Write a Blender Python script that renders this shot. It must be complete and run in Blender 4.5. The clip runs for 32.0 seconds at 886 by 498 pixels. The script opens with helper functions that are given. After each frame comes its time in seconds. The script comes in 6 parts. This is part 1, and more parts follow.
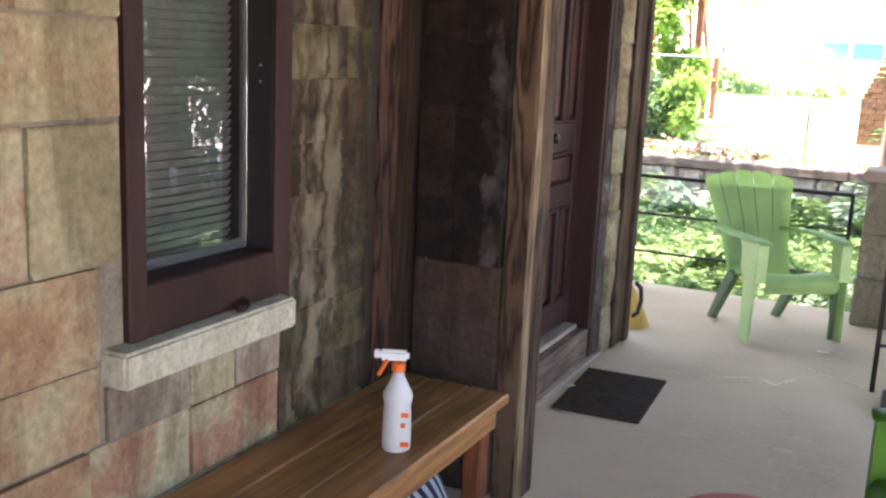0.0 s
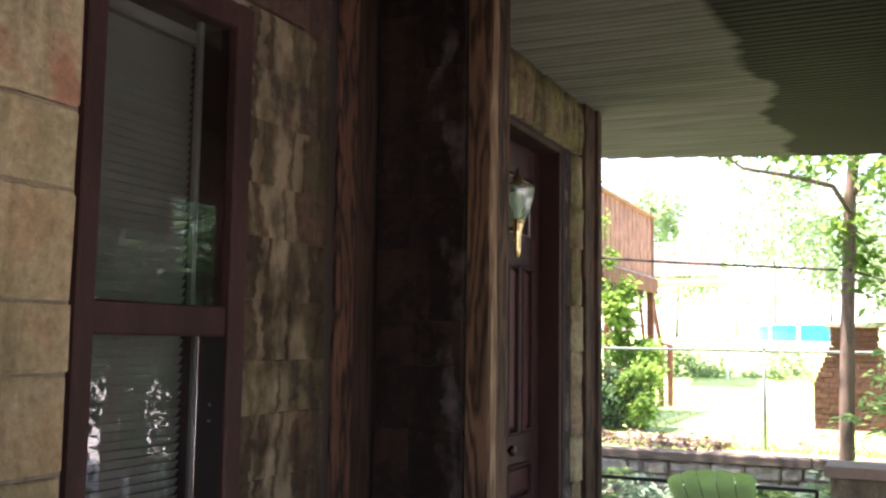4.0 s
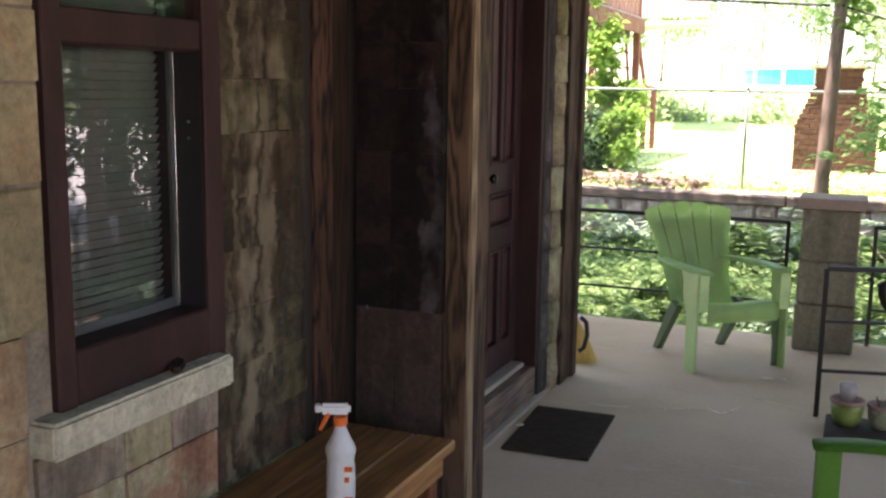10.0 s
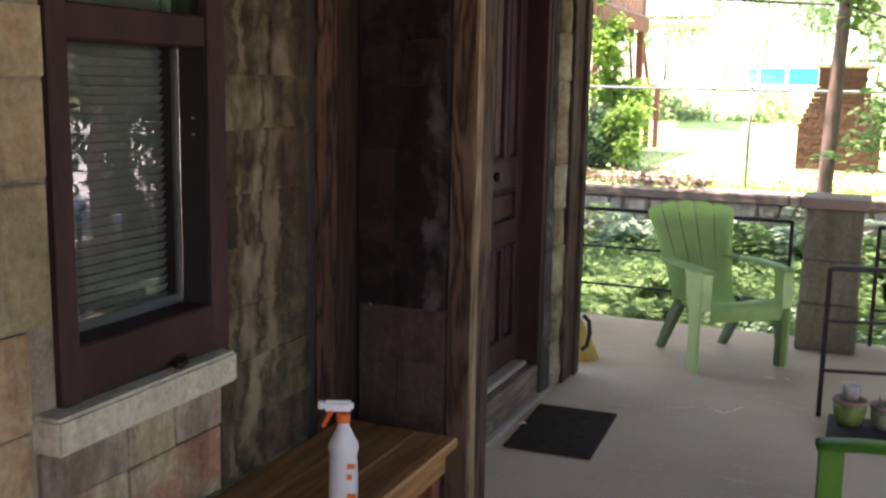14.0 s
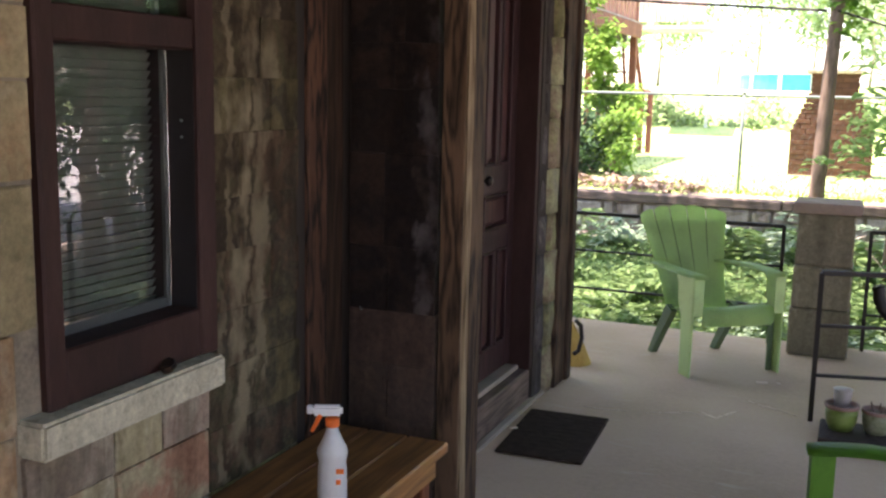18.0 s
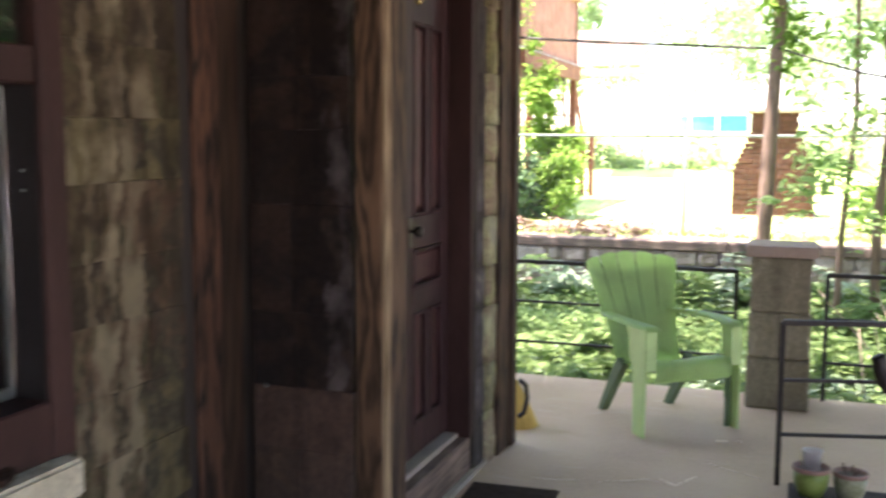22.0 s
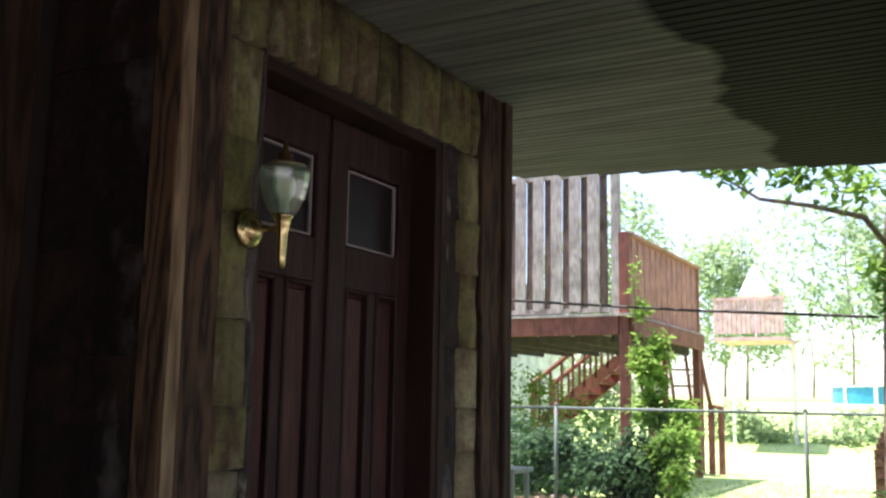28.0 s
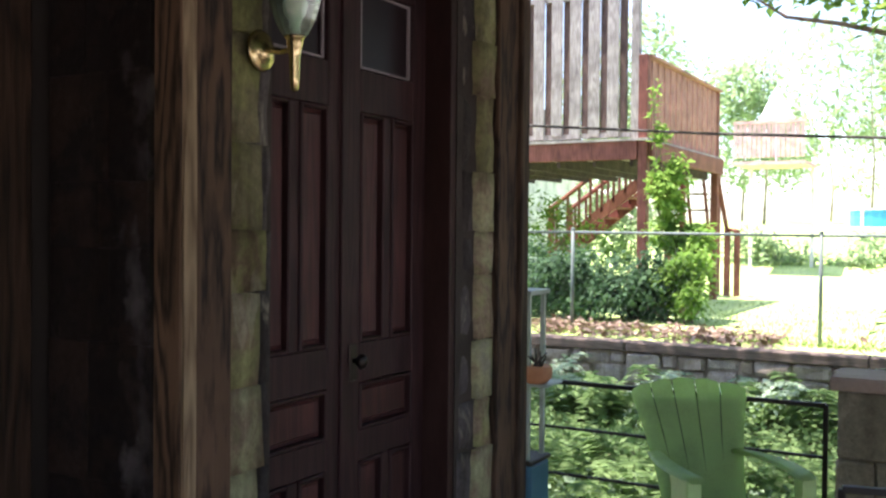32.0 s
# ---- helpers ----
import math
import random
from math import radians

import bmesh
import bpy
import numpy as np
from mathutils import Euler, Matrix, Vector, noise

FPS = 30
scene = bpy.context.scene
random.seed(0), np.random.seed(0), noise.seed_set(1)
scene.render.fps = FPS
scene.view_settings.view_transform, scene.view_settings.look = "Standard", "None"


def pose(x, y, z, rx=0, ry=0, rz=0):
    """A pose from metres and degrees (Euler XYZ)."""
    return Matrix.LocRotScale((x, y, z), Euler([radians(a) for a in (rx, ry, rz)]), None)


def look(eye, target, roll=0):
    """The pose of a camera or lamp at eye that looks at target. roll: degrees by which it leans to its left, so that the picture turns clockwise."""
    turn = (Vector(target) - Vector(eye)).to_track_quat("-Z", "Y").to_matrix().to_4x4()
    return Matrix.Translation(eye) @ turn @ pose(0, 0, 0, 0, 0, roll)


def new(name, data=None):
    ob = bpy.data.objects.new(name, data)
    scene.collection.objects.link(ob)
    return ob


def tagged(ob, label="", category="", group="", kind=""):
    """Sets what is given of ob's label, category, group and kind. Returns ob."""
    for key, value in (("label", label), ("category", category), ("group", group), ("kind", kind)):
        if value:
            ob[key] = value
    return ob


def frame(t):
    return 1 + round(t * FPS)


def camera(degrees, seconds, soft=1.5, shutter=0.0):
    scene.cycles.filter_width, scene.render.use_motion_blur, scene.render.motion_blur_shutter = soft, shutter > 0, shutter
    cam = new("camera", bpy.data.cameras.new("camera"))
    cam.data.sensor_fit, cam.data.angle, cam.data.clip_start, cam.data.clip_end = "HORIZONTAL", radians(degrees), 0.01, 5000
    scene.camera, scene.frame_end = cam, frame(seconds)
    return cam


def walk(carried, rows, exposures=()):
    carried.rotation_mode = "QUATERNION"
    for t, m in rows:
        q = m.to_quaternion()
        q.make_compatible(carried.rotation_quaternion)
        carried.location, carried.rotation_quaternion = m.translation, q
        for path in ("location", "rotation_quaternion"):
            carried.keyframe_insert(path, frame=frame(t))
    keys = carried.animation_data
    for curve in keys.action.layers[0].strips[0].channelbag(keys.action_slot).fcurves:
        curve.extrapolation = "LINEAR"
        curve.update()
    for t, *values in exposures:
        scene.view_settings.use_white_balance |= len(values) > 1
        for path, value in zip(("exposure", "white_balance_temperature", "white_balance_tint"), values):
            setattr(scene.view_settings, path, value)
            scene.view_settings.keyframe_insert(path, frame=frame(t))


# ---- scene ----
cam = camera(48.6, 32.0, soft=2.4, shutter=0.6)

PATH = [
    (0, (1.312, 1.339, 1.445), (0.455, 3.102, 1.05), 2.6),
    (0.5, (1.306, 1.348, 1.451), (0.473, 3.116, 1.028), 2.7),
    (1, (1.317, 1.355, 1.459), (0.546, 3.148, 1.021), 2.6),
    (1.5, (1.304, 1.352, 1.478), (0.506, 3.169, 1.23), 1.6),
    (2, (1.312, 1.342, 1.54), (0.499, 3.167, 1.452), 1.1),
    (2.5, (1.349, 1.311, 1.571), (0.516, 3.127, 1.672), 1.9),
    (4.5, (1.347, 1.343, 1.542), (0.534, 3.16, 1.735), 0.6),
    (5, (1.351, 1.34, 1.531), (0.53, 3.163, 1.569), 0.8),
    (5.5, (1.345, 1.35, 1.521), (0.567, 3.192, 1.485), 1.1),
    (6, (1.344, 1.345, 1.506), (0.566, 3.185, 1.415), 0.9),
    (6.5, (1.353, 1.344, 1.494), (0.569, 3.173, 1.293), 1.1),
    (7, (1.339, 1.355, 1.485), (0.559, 3.176, 1.206), 0.8),
    (7.5, (1.332, 1.362, 1.481), (0.578, 3.19, 1.179), 0.6),
    (8, (1.341, 1.355, 1.483), (0.562, 3.173, 1.186), 0.6),
    (8.5, (1.339, 1.358, 1.487), (0.578, 3.181, 1.177), 1.0),
    (9, (1.34, 1.356, 1.48), (0.571, 3.177, 1.179), 1.2),
    (9.5, (1.335, 1.363, 1.477), (0.57, 3.185, 1.166), 1.0),
    (10, (1.337, 1.367, 1.478), (0.564, 3.183, 1.157), 0.8),
    (10.5, (1.341, 1.372, 1.477), (0.562, 3.186, 1.157), 0.4),
    (11, (1.338, 1.371, 1.475), (0.558, 3.183, 1.148), 0.3),
    (11.5, (1.331, 1.378, 1.474), (0.576, 3.198, 1.135), 0.7),
    (12, (1.334, 1.373, 1.473), (0.578, 3.193, 1.132), 0.9),
    (12.5, (1.339, 1.37, 1.472), (0.579, 3.188, 1.129), 1.0),
    (13, (1.335, 1.369, 1.473), (0.57, 3.183, 1.12), 1.2),
    (13.5, (1.335, 1.368, 1.474), (0.577, 3.184, 1.119), 1.3),
    (14, (1.333, 1.366, 1.478), (0.556, 3.18, 1.152), 1.1),
    (14.5, (1.333, 1.37, 1.487), (0.549, 3.189, 1.206), 1.0),
    (16.5, (1.35, 1.379, 1.48), (0.569, 3.2, 1.207), 1.0),
    (17, (1.349, 1.377, 1.471), (0.578, 3.199, 1.178), 0.8),
    (17.5, (1.339, 1.382, 1.472), (0.575, 3.205, 1.167), 1.1),
    (18, (1.338, 1.38, 1.472), (0.572, 3.2, 1.157), 1.2),
    (18.5, (1.34, 1.382, 1.474), (0.572, 3.2, 1.15), 1.2),
    (19, (1.345, 1.385, 1.472), (0.577, 3.203, 1.152), 1.0),
    (19.5, (1.351, 1.384, 1.466), (0.549, 3.192, 1.17), 1.2),
    (20, (1.348, 1.405, 1.457), (0.497, 3.196, 1.196), 1.1),
    (20.5, (1.369, 1.426, 1.436), (0.436, 3.175, 1.168), 1.3),
    (21, (1.338, 1.498, 1.449), (0.382, 3.229, 1.148), 1.7),
    (21.5, (1.277, 1.643, 1.463), (0.418, 3.429, 1.194), 1.7),
    (22, (1.249, 1.802, 1.454), (0.578, 3.673, 1.233), 0.2),
    (22.5, (1.297, 2.004, 1.458), (0.729, 3.908, 1.229), 1.2),
    (23, (1.334, 2.122, 1.464), (0.764, 4.021, 1.202), 1.8),
    (23.5, (1.343, 2.309, 1.456), (0.857, 4.237, 1.235), 1.1),
    (23.8, (1.362, 2.395, 1.463), (0.949, 4.344, 1.305), 1.3),
    (24, (1.374, 2.452, 1.468), (0.984, 4.406, 1.285), 1.4),
    (24.2, (1.378, 2.453, 1.469), (1.012, 4.409, 1.280), 1.5),
    (24.3, (1.380, 2.453, 1.470), (0.988, 4.407, 1.277), 1.5),
    (24.5, (1.45, 2.456, 1.48), (0.832, 4.352, 1.325), 2.1),
    (26.5, (1.689, 2.68, 1.461), (0.682, 4.397, 1.266), -0.4),
    (27, (1.678, 2.68, 1.496), (0.712, 4.43, 1.439), 0.1),
    (27.5, (1.651, 2.712, 1.526), (0.691, 4.448, 1.782), 0.4),
    (28, (1.665, 2.694, 1.533), (0.715, 4.426, 1.846), 1.0),
    (28.5, (1.663, 2.699, 1.526), (0.719, 4.448, 1.748), 1.0),
    (29, (1.661, 2.699, 1.528), (0.693, 4.44, 1.704), 0.4),
    (29.5, (1.659, 2.702, 1.526), (0.716, 4.463, 1.623), 0.7),
    (30, (1.648, 2.713, 1.532), (0.683, 4.457, 1.689), 0.2),
    (30.5, (1.665, 2.7, 1.532), (0.705, 4.446, 1.703), -0.1),
    (31, (1.658, 2.707, 1.528), (0.686, 4.447, 1.7), -0.3),
    (31.5, (1.664, 2.702, 1.527), (0.683, 4.445, 1.567), 0.1),
    (32, (1.659, 2.708, 1.522), (0.67, 4.446, 1.485), 0.5),
]
STOPS = [(0, 3.15), (1.5, 2.95), (2.1, 2.45), (2.5, 2.1), (4.5, 2.2), (5.5, 2.05), (7, 2.2), (20.0, 2.15), (20.7, 2.68), (21.3, 2.86), (22.0, 2.6),
         (22.6, 1.8), (23.5, 1.0), (24, 0.55), (24.5, 0.6), (26.5, 1.95), (27.2, 1.85), (27.7, 1.35), (28.3, 1.2), (29, 1.35), (30, 1.42), (31, 1.4), (32, 1.6)]
walk(cam, [(t, look(eye, target, roll)) for t, eye, target, roll in PATH], [(t, stops + 0.36, 6800 if t < 5 else 7000, 29) if t < 22.3 else (t, stops + 0.30, 6450, 22) for t, stops in STOPS])

# ---------------------------------------------------------------- light
SUN_EL, SUN_AZ = 74.0, -108.0          # degrees; azimuth from +y towards +x
world = bpy.data.worlds.new("sky_world")
scene.world = world
world.use_nodes = True
wn = world.node_tree
wn.nodes.clear()
sky = wn.nodes.new("ShaderNodeTexSky")
sky.sky_type = "NISHITA"
sky.sun_disc = False
sky.sun_elevation, sky.sun_rotation = radians(SUN_EL), radians(SUN_AZ)
sky.air_density, sky.dust_density = 1.0, 1.2
bg = wn.nodes.new("ShaderNodeBackground")
bg.inputs["Strength"].default_value = 0.15
wo = wn.nodes.new("ShaderNodeOutputWorld")
wn.links.new(sky.outputs[0], bg.inputs[0])
wn.links.new(bg.outputs[0], wo.inputs[0])

sun_data = bpy.data.lights.new("sun", "SUN")
sun_data.energy, sun_data.angle, sun_data.color = 5.0, radians(0.6), (1.0, 0.95, 0.86)
sun = new("sun", sun_data)
sx = math.cos(radians(SUN_EL)) * math.sin(radians(SUN_AZ))
sy = math.cos(radians(SUN_EL)) * math.cos(radians(SUN_AZ))
sun.matrix_world = look((sx * 40, sy * 40, math.sin(radians(SUN_EL)) * 40), (0, 0, 0))

# ---------------------------------------------------------------- materials
def material(name, base, dark=None, rough=0.8, scale=8.0, grain=60.0, bump=0.3, stretch=(1, 1, 1), metal=0.0, spec=0.3,
             random_mix=0.0, light=None, amount=0.5, depth=0.01):
    """A procedural surface: broad stains, fine grain, relief and a little change from piece to piece."""
    m = bpy.data.materials.new(name)
    m.use_nodes = True
    nt = m.node_tree
    n, l = nt.nodes, nt.links
    bsdf = n["Principled BSDF"]
    bsdf.inputs["Roughness"].default_value = rough
    bsdf.inputs["Metallic"].default_value = metal
    bsdf.inputs["Specular IOR Level"].default_value = spec
    dark = dark or tuple(c * 0.55 for c in base)
    light = light or tuple(min(1, c * 1.25) for c in base)
    co = n.new("ShaderNodeTexCoord")
    geo = n.new("ShaderNodeNewGeometry")
    info = n.new("ShaderNodeObjectInfo")
    mp = n.new("ShaderNodeMapping")
    mp.inputs["Scale"].default_value = stretch
    l.new(geo.outputs["Position"], mp.inputs[0])
    a = n.new("ShaderNodeTexNoise")
    a.inputs["Scale"].default_value, a.inputs["Detail"].default_value = scale, 5
    b = n.new("ShaderNodeTexNoise")
    b.inputs["Scale"].default_value, b.inputs["Detail"].default_value, b.inputs["Roughness"].default_value = grain, 4, 0.7
    l.new(mp.outputs[0], a.inputs[0])
    l.new(mp.outputs[0], b.inputs[0])
    ramp = n.new("ShaderNodeValToRGB")
    ramp.color_ramp.elements[0].position, ramp.color_ramp.elements[0].color = 0.5 - amount / 2, (*dark, 1)
    ramp.color_ramp.elements[1].position, ramp.color_ramp.elements[1].color = 0.5 + amount / 2, (*light, 1)
    mid = ramp.color_ramp.elements.new(0.5)
    mid.color = (*base, 1)
    add = n.new("ShaderNodeMath")
    add.operation = "ADD"
    mul = n.new("ShaderNodeMath")
    mul.operation = "MULTIPLY_ADD"
    mul.inputs[1].default_value, mul.inputs[2].default_value = 0.45, -0.225
    l.new(b.outputs[0], mul.inputs[0])
    l.new(a.outputs[0], add.inputs[0])
    l.new(mul.outputs[0], add.inputs[1])
    l.new(add.outputs[0], ramp.inputs[0])
    hsv = n.new("ShaderNodeHueSaturation")
    vary = n.new("ShaderNodeMapRange")
    vary.inputs["To Min"].default_value, vary.inputs["To Max"].default_value = 1 - random_mix, 1 + random_mix
    l.new(info.outputs["Random"], vary.inputs[0])
    l.new(vary.outputs[0], hsv.inputs["Value"])
    l.new(ramp.outputs[0], hsv.inputs["Color"])
    l.new(hsv.outputs[0], bsdf.inputs["Base Color"])
    if bump:
        bp = n.new("ShaderNodeBump")
        bp.inputs["Strength"].default_value, bp.inputs["Distance"].default_value = bump, depth
        l.new(add.outputs[0], bp.inputs["Height"])
        l.new(bp.outputs[0], bsdf.inputs["Normal"])
    return m


def plain(name, base, rough=0.5, metal=0.0, spec=0.4):
    return material(name, base, tuple(c * 0.8 for c in base), rough, 6, 80, 0.06, metal=metal, spec=spec, light=tuple(min(1, c * 1.08) for c in base))


def stone_material(name, tones, streak=0.5, blotch=0.5, pale_at=(0.58, 0.70), pale_stretch=0.30, pale_tone=(0.52, 0.47, 0.35), pale_most=None, vary=1.0):
    """Weathered sandstone: a tone of its own for each block, blotches of other tones, damp runs, pits and grain."""
    m = bpy.data.materials.new(name)
    m.use_nodes = True
    nt = m.node_tree
    n, l = nt.nodes, nt.links
    bsdf = n["Principled BSDF"]
    bsdf.inputs["Roughness"].default_value = 0.9
    bsdf.inputs["Specular IOR Level"].default_value = 0.2
    geo, info = n.new("ShaderNodeNewGeometry"), n.new("ShaderNodeObjectInfo")

    def noise_at(scale, detail, rough, stretch=(1, 1, 1), warp=0.0):
        mp = n.new("ShaderNodeMapping")
        mp.inputs["Scale"].default_value = stretch
        l.new(geo.outputs["Position"], mp.inputs[0])
        t = n.new("ShaderNodeTexNoise")
        t.inputs["Scale"].default_value, t.inputs["Detail"].default_value, t.inputs["Roughness"].default_value = scale, detail, rough
        t.inputs["Distortion"].default_value = warp
        l.new(mp.outputs[0], t.inputs[0])
        return t.outputs[0]

    def ranged(value, a, b, c, d):
        r = n.new("ShaderNodeMapRange")
        for key, v in zip(("From Min", "From Max", "To Min", "To Max"), (a, b, c, d)):
            r.inputs[key].default_value = v
        l.new(value, r.inputs[0])
        return r.outputs[0]

    def mixed(fac, one, two, blend="MIX"):
        x = n.new("ShaderNodeMix")
        x.data_type, x.blend_type = "RGBA", blend
        for sock, v in ((0, fac), (6, one), (7, two)):
            if isinstance(v, (int, float)):
                x.inputs[sock].default_value = v
            elif isinstance(v, tuple):
                x.inputs[sock].default_value = v
            else:
                l.new(v, x.inputs[sock])
        return x.outputs[2]

    tone = n.new("ShaderNodeValToRGB")
    while len(tone.color_ramp.elements) < len(tones):
        tone.color_ramp.elements.new(0.5)
    for k, c in enumerate(tones):
        tone.color_ramp.elements[k].position, tone.color_ramp.elements[k].color = k / (len(tones) - 1), (*c, 1)
    broad = noise_at(6.5, 5, 0.6, warp=0.4)
    pick = n.new("ShaderNodeMath")
    pick.operation = "MULTIPLY_ADD"
    pick.inputs[1].default_value = 2.2 * blotch
    l.new(broad, pick.inputs[0])
    l.new(ranged(info.outputs["Random"], 0, 1, 0.5 - 0.5 * vary - 1.1 * blotch, 0.5 + 0.5 * vary - 1.1 * blotch), pick.inputs[2])
    l.new(pick.outputs[0], tone.inputs[0])
    col = tone.outputs[0]
    runs = noise_at(7.5, 4, 0.6, (1, 1, 0.16), 0.6)
    col = mixed(ranged(runs, 0.46, 0.62, 0.0, streak), col, (0.30, 0.26, 0.22, 1), "MULTIPLY")
    pale = noise_at(9.0, 4, 0.6, (1, 1, pale_stretch), 0.8)
    col = mixed(ranged(pale, *pale_at, 0.0, streak * 0.8 if pale_most is None else pale_most), col, (*pale_tone, 1))
    fine = noise_at(48, 6, 0.75)
    col = mixed(1.0, col, ranged(fine, 0.3, 0.7, 0.68, 1.22), "MULTIPLY")
    pits = noise_at(26, 2, 0.5)
    col = mixed(ranged(pits, 0.60, 0.75, 0.0, 0.3), col, (0.25, 0.20, 0.16, 1), "MULTIPLY")
    l.new(col, bsdf.inputs["Base Color"])
    hs = n.new("ShaderNodeMath")
    hs.operation = "ADD"
    l.new(broad, hs.inputs[0])
    l.new(fine, hs.inputs[1])
    bp = n.new("ShaderNodeBump")
    bp.inputs["Strength"].default_value, bp.inputs["Distance"].default_value = 0.6, 0.022
    l.new(hs.outputs[0], bp.inputs["Height"])
    l.new(bp.outputs[0], bsdf.inputs["Normal"])
    return m


def wood_material(name, base, dark, rough=0.75, bump=0.4, axis=2, rings=26.0, spec=0.25, along=0.07, edge=(0.15, 0.8)):
    """Sawn softwood with long grain along one axis, knots and weathering."""
    m = bpy.data.materials.new(name)
    m.use_nodes = True
    nt = m.node_tree
    n, l = nt.nodes, nt.links
    bsdf = n["Principled BSDF"]
    bsdf.inputs["Roughness"].default_value = rough
    bsdf.inputs["Specular IOR Level"].default_value = spec
    geo, info = n.new("ShaderNodeNewGeometry"), n.new("ShaderNodeObjectInfo")
    off = n.new("ShaderNodeVectorMath")
    off.operation = "ADD"
    sc = n.new("ShaderNodeMath")
    sc.operation = "MULTIPLY"
    sc.inputs[1].default_value = 17.0
    l.new(info.outputs["Random"], sc.inputs[0])
    l.new(geo.outputs["Position"], off.inputs[0])
    l.new(sc.outputs[0], off.inputs[1])
    mp = n.new("ShaderNodeMapping")
    s = [1.0, 1.0, 1.0]
    s[axis] = along
    mp.inputs["Scale"].default_value = s
    l.new(off.outputs[0], mp.inputs[0])
    warp = n.new("ShaderNodeTexNoise")
    warp.inputs["Scale"].default_value, warp.inputs["Detail"].default_value = 9, 3
    l.new(mp.outputs[0], warp.inputs[0])
    grain = n.new("ShaderNodeMath")
    grain.operation = "MULTIPLY"
    grain.inputs[1].default_value = rings
    l.new(warp.outputs[0], grain.inputs[0])
    fr = n.new("ShaderNodeMath")
    fr.operation = "PINGPONG"
    fr.inputs[1].default_value = 1.0
    l.new(grain.outputs[0], fr.inputs[0])
    fib = n.new("ShaderNodeTexNoise")
    fib.inputs["Scale"].default_value, fib.inputs["Detail"].default_value = 120, 3
    l.new(mp.outputs[0], fib.inputs[0])
    av = n.new("ShaderNodeMath")
    av.operation = "MULTIPLY_ADD"
    av.inputs[1].default_value = 0.5
    l.new(fr.outputs[0], av.inputs[0])
    fm = n.new("ShaderNodeMath")
    fm.operation = "MULTIPLY"
    fm.inputs[1].default_value = 0.6
    l.new(fib.outputs[0], fm.inputs[0])
    l.new(fm.outputs[0], av.inputs[2])
    wear = n.new("ShaderNodeTexNoise")
    wear.inputs["Scale"].default_value, wear.inputs["Detail"].default_value = 4, 5
    l.new(off.outputs[0], wear.inputs[0])
    ramp = n.new("ShaderNodeValToRGB")
    ramp.color_ramp.elements[0].position, ramp.color_ramp.elements[0].color = edge[0], (*dark, 1)
    ramp.color_ramp.elements[1].position, ramp.color_ramp.elements[1].color = edge[1], (*base, 1)
    l.new(av.outputs[0], ramp.inputs[0])
    wr = n.new("ShaderNodeMapRange")
    wr.inputs["From Min"].default_value, wr.inputs["From Max"].default_value = 0.3, 0.7
    wr.inputs["To Min"].default_value, wr.inputs["To Max"].default_value = 0.65, 1.15
    l.new(wear.outputs[0], wr.inputs[0])
    mx = n.new("ShaderNodeMix")
    mx.data_type = "RGBA"
    mx.blend_type = "MULTIPLY"
    mx.inputs[0].default_value = 1.0
    l.new(ramp.outputs[0], mx.inputs[6])
    l.new(wr.outputs[0], mx.inputs[7])
    l.new(mx.outputs[2], bsdf.inputs["Base Color"])
    bp = n.new("ShaderNodeBump")
    bp.inputs["Strength"].default_value, bp.inputs["Distance"].default_value = bump, 0.006
    l.new(av.outputs[0], bp.inputs["Height"])
    l.new(bp.outputs[0], bsdf.inputs["Normal"])
    return m


def glass_material(name, tint=(1, 1, 1), rough=0.0, ior=1.5):
    m = bpy.data.materials.new(name)
    m.use_nodes = True
    b = m.node_tree.nodes["Principled BSDF"]
    b.inputs["Base Color"].default_value = (*tint, 1)
    b.inputs["Roughness"].default_value = rough
    b.inputs["IOR"].default_value = ior
    b.inputs["Transmission Weight"].default_value = 1.0
    return m


def leaf_material(name, base, dark, light, trans=0.35):
    """Leaves that let some light through; each leaf has a tone of its own."""
    m = bpy.data.materials.new(name)
    m.use_nodes = True
    nt = m.node_tree
    n, l = nt.nodes, nt.links
    bsdf = n["Principled BSDF"]
    bsdf.inputs["Roughness"].default_value = 0.75
    bsdf.inputs["Specular IOR Level"].default_value = 0.2
    geo = n.new("ShaderNodeNewGeometry")
    ramp = n.new("ShaderNodeValToRGB")
    ramp.color_ramp.elements[0].color = (*dark, 1)
    ramp.color_ramp.elements[1].color = (*light, 1)
    mid = ramp.color_ramp.elements.new(0.5)
    mid.color = (*base, 1)
    l.new(geo.outputs["Random Per Island"], ramp.inputs[0])
    l.new(ramp.outputs[0], bsdf.inputs["Base Color"])
    tr = n.new("ShaderNodeBsdfTranslucent")
    l.new(ramp.outputs[0], tr.inputs[0])
    mix = n.new("ShaderNodeMixShader")
    mix.inputs[0].default_value = trans
    out = n["Material Output"]
    l.new(bsdf.outputs[0], mix.inputs[1])
    l.new(tr.outputs[0], mix.inputs[2])
    l.new(mix.outputs[0], out.inputs[0])
    return m


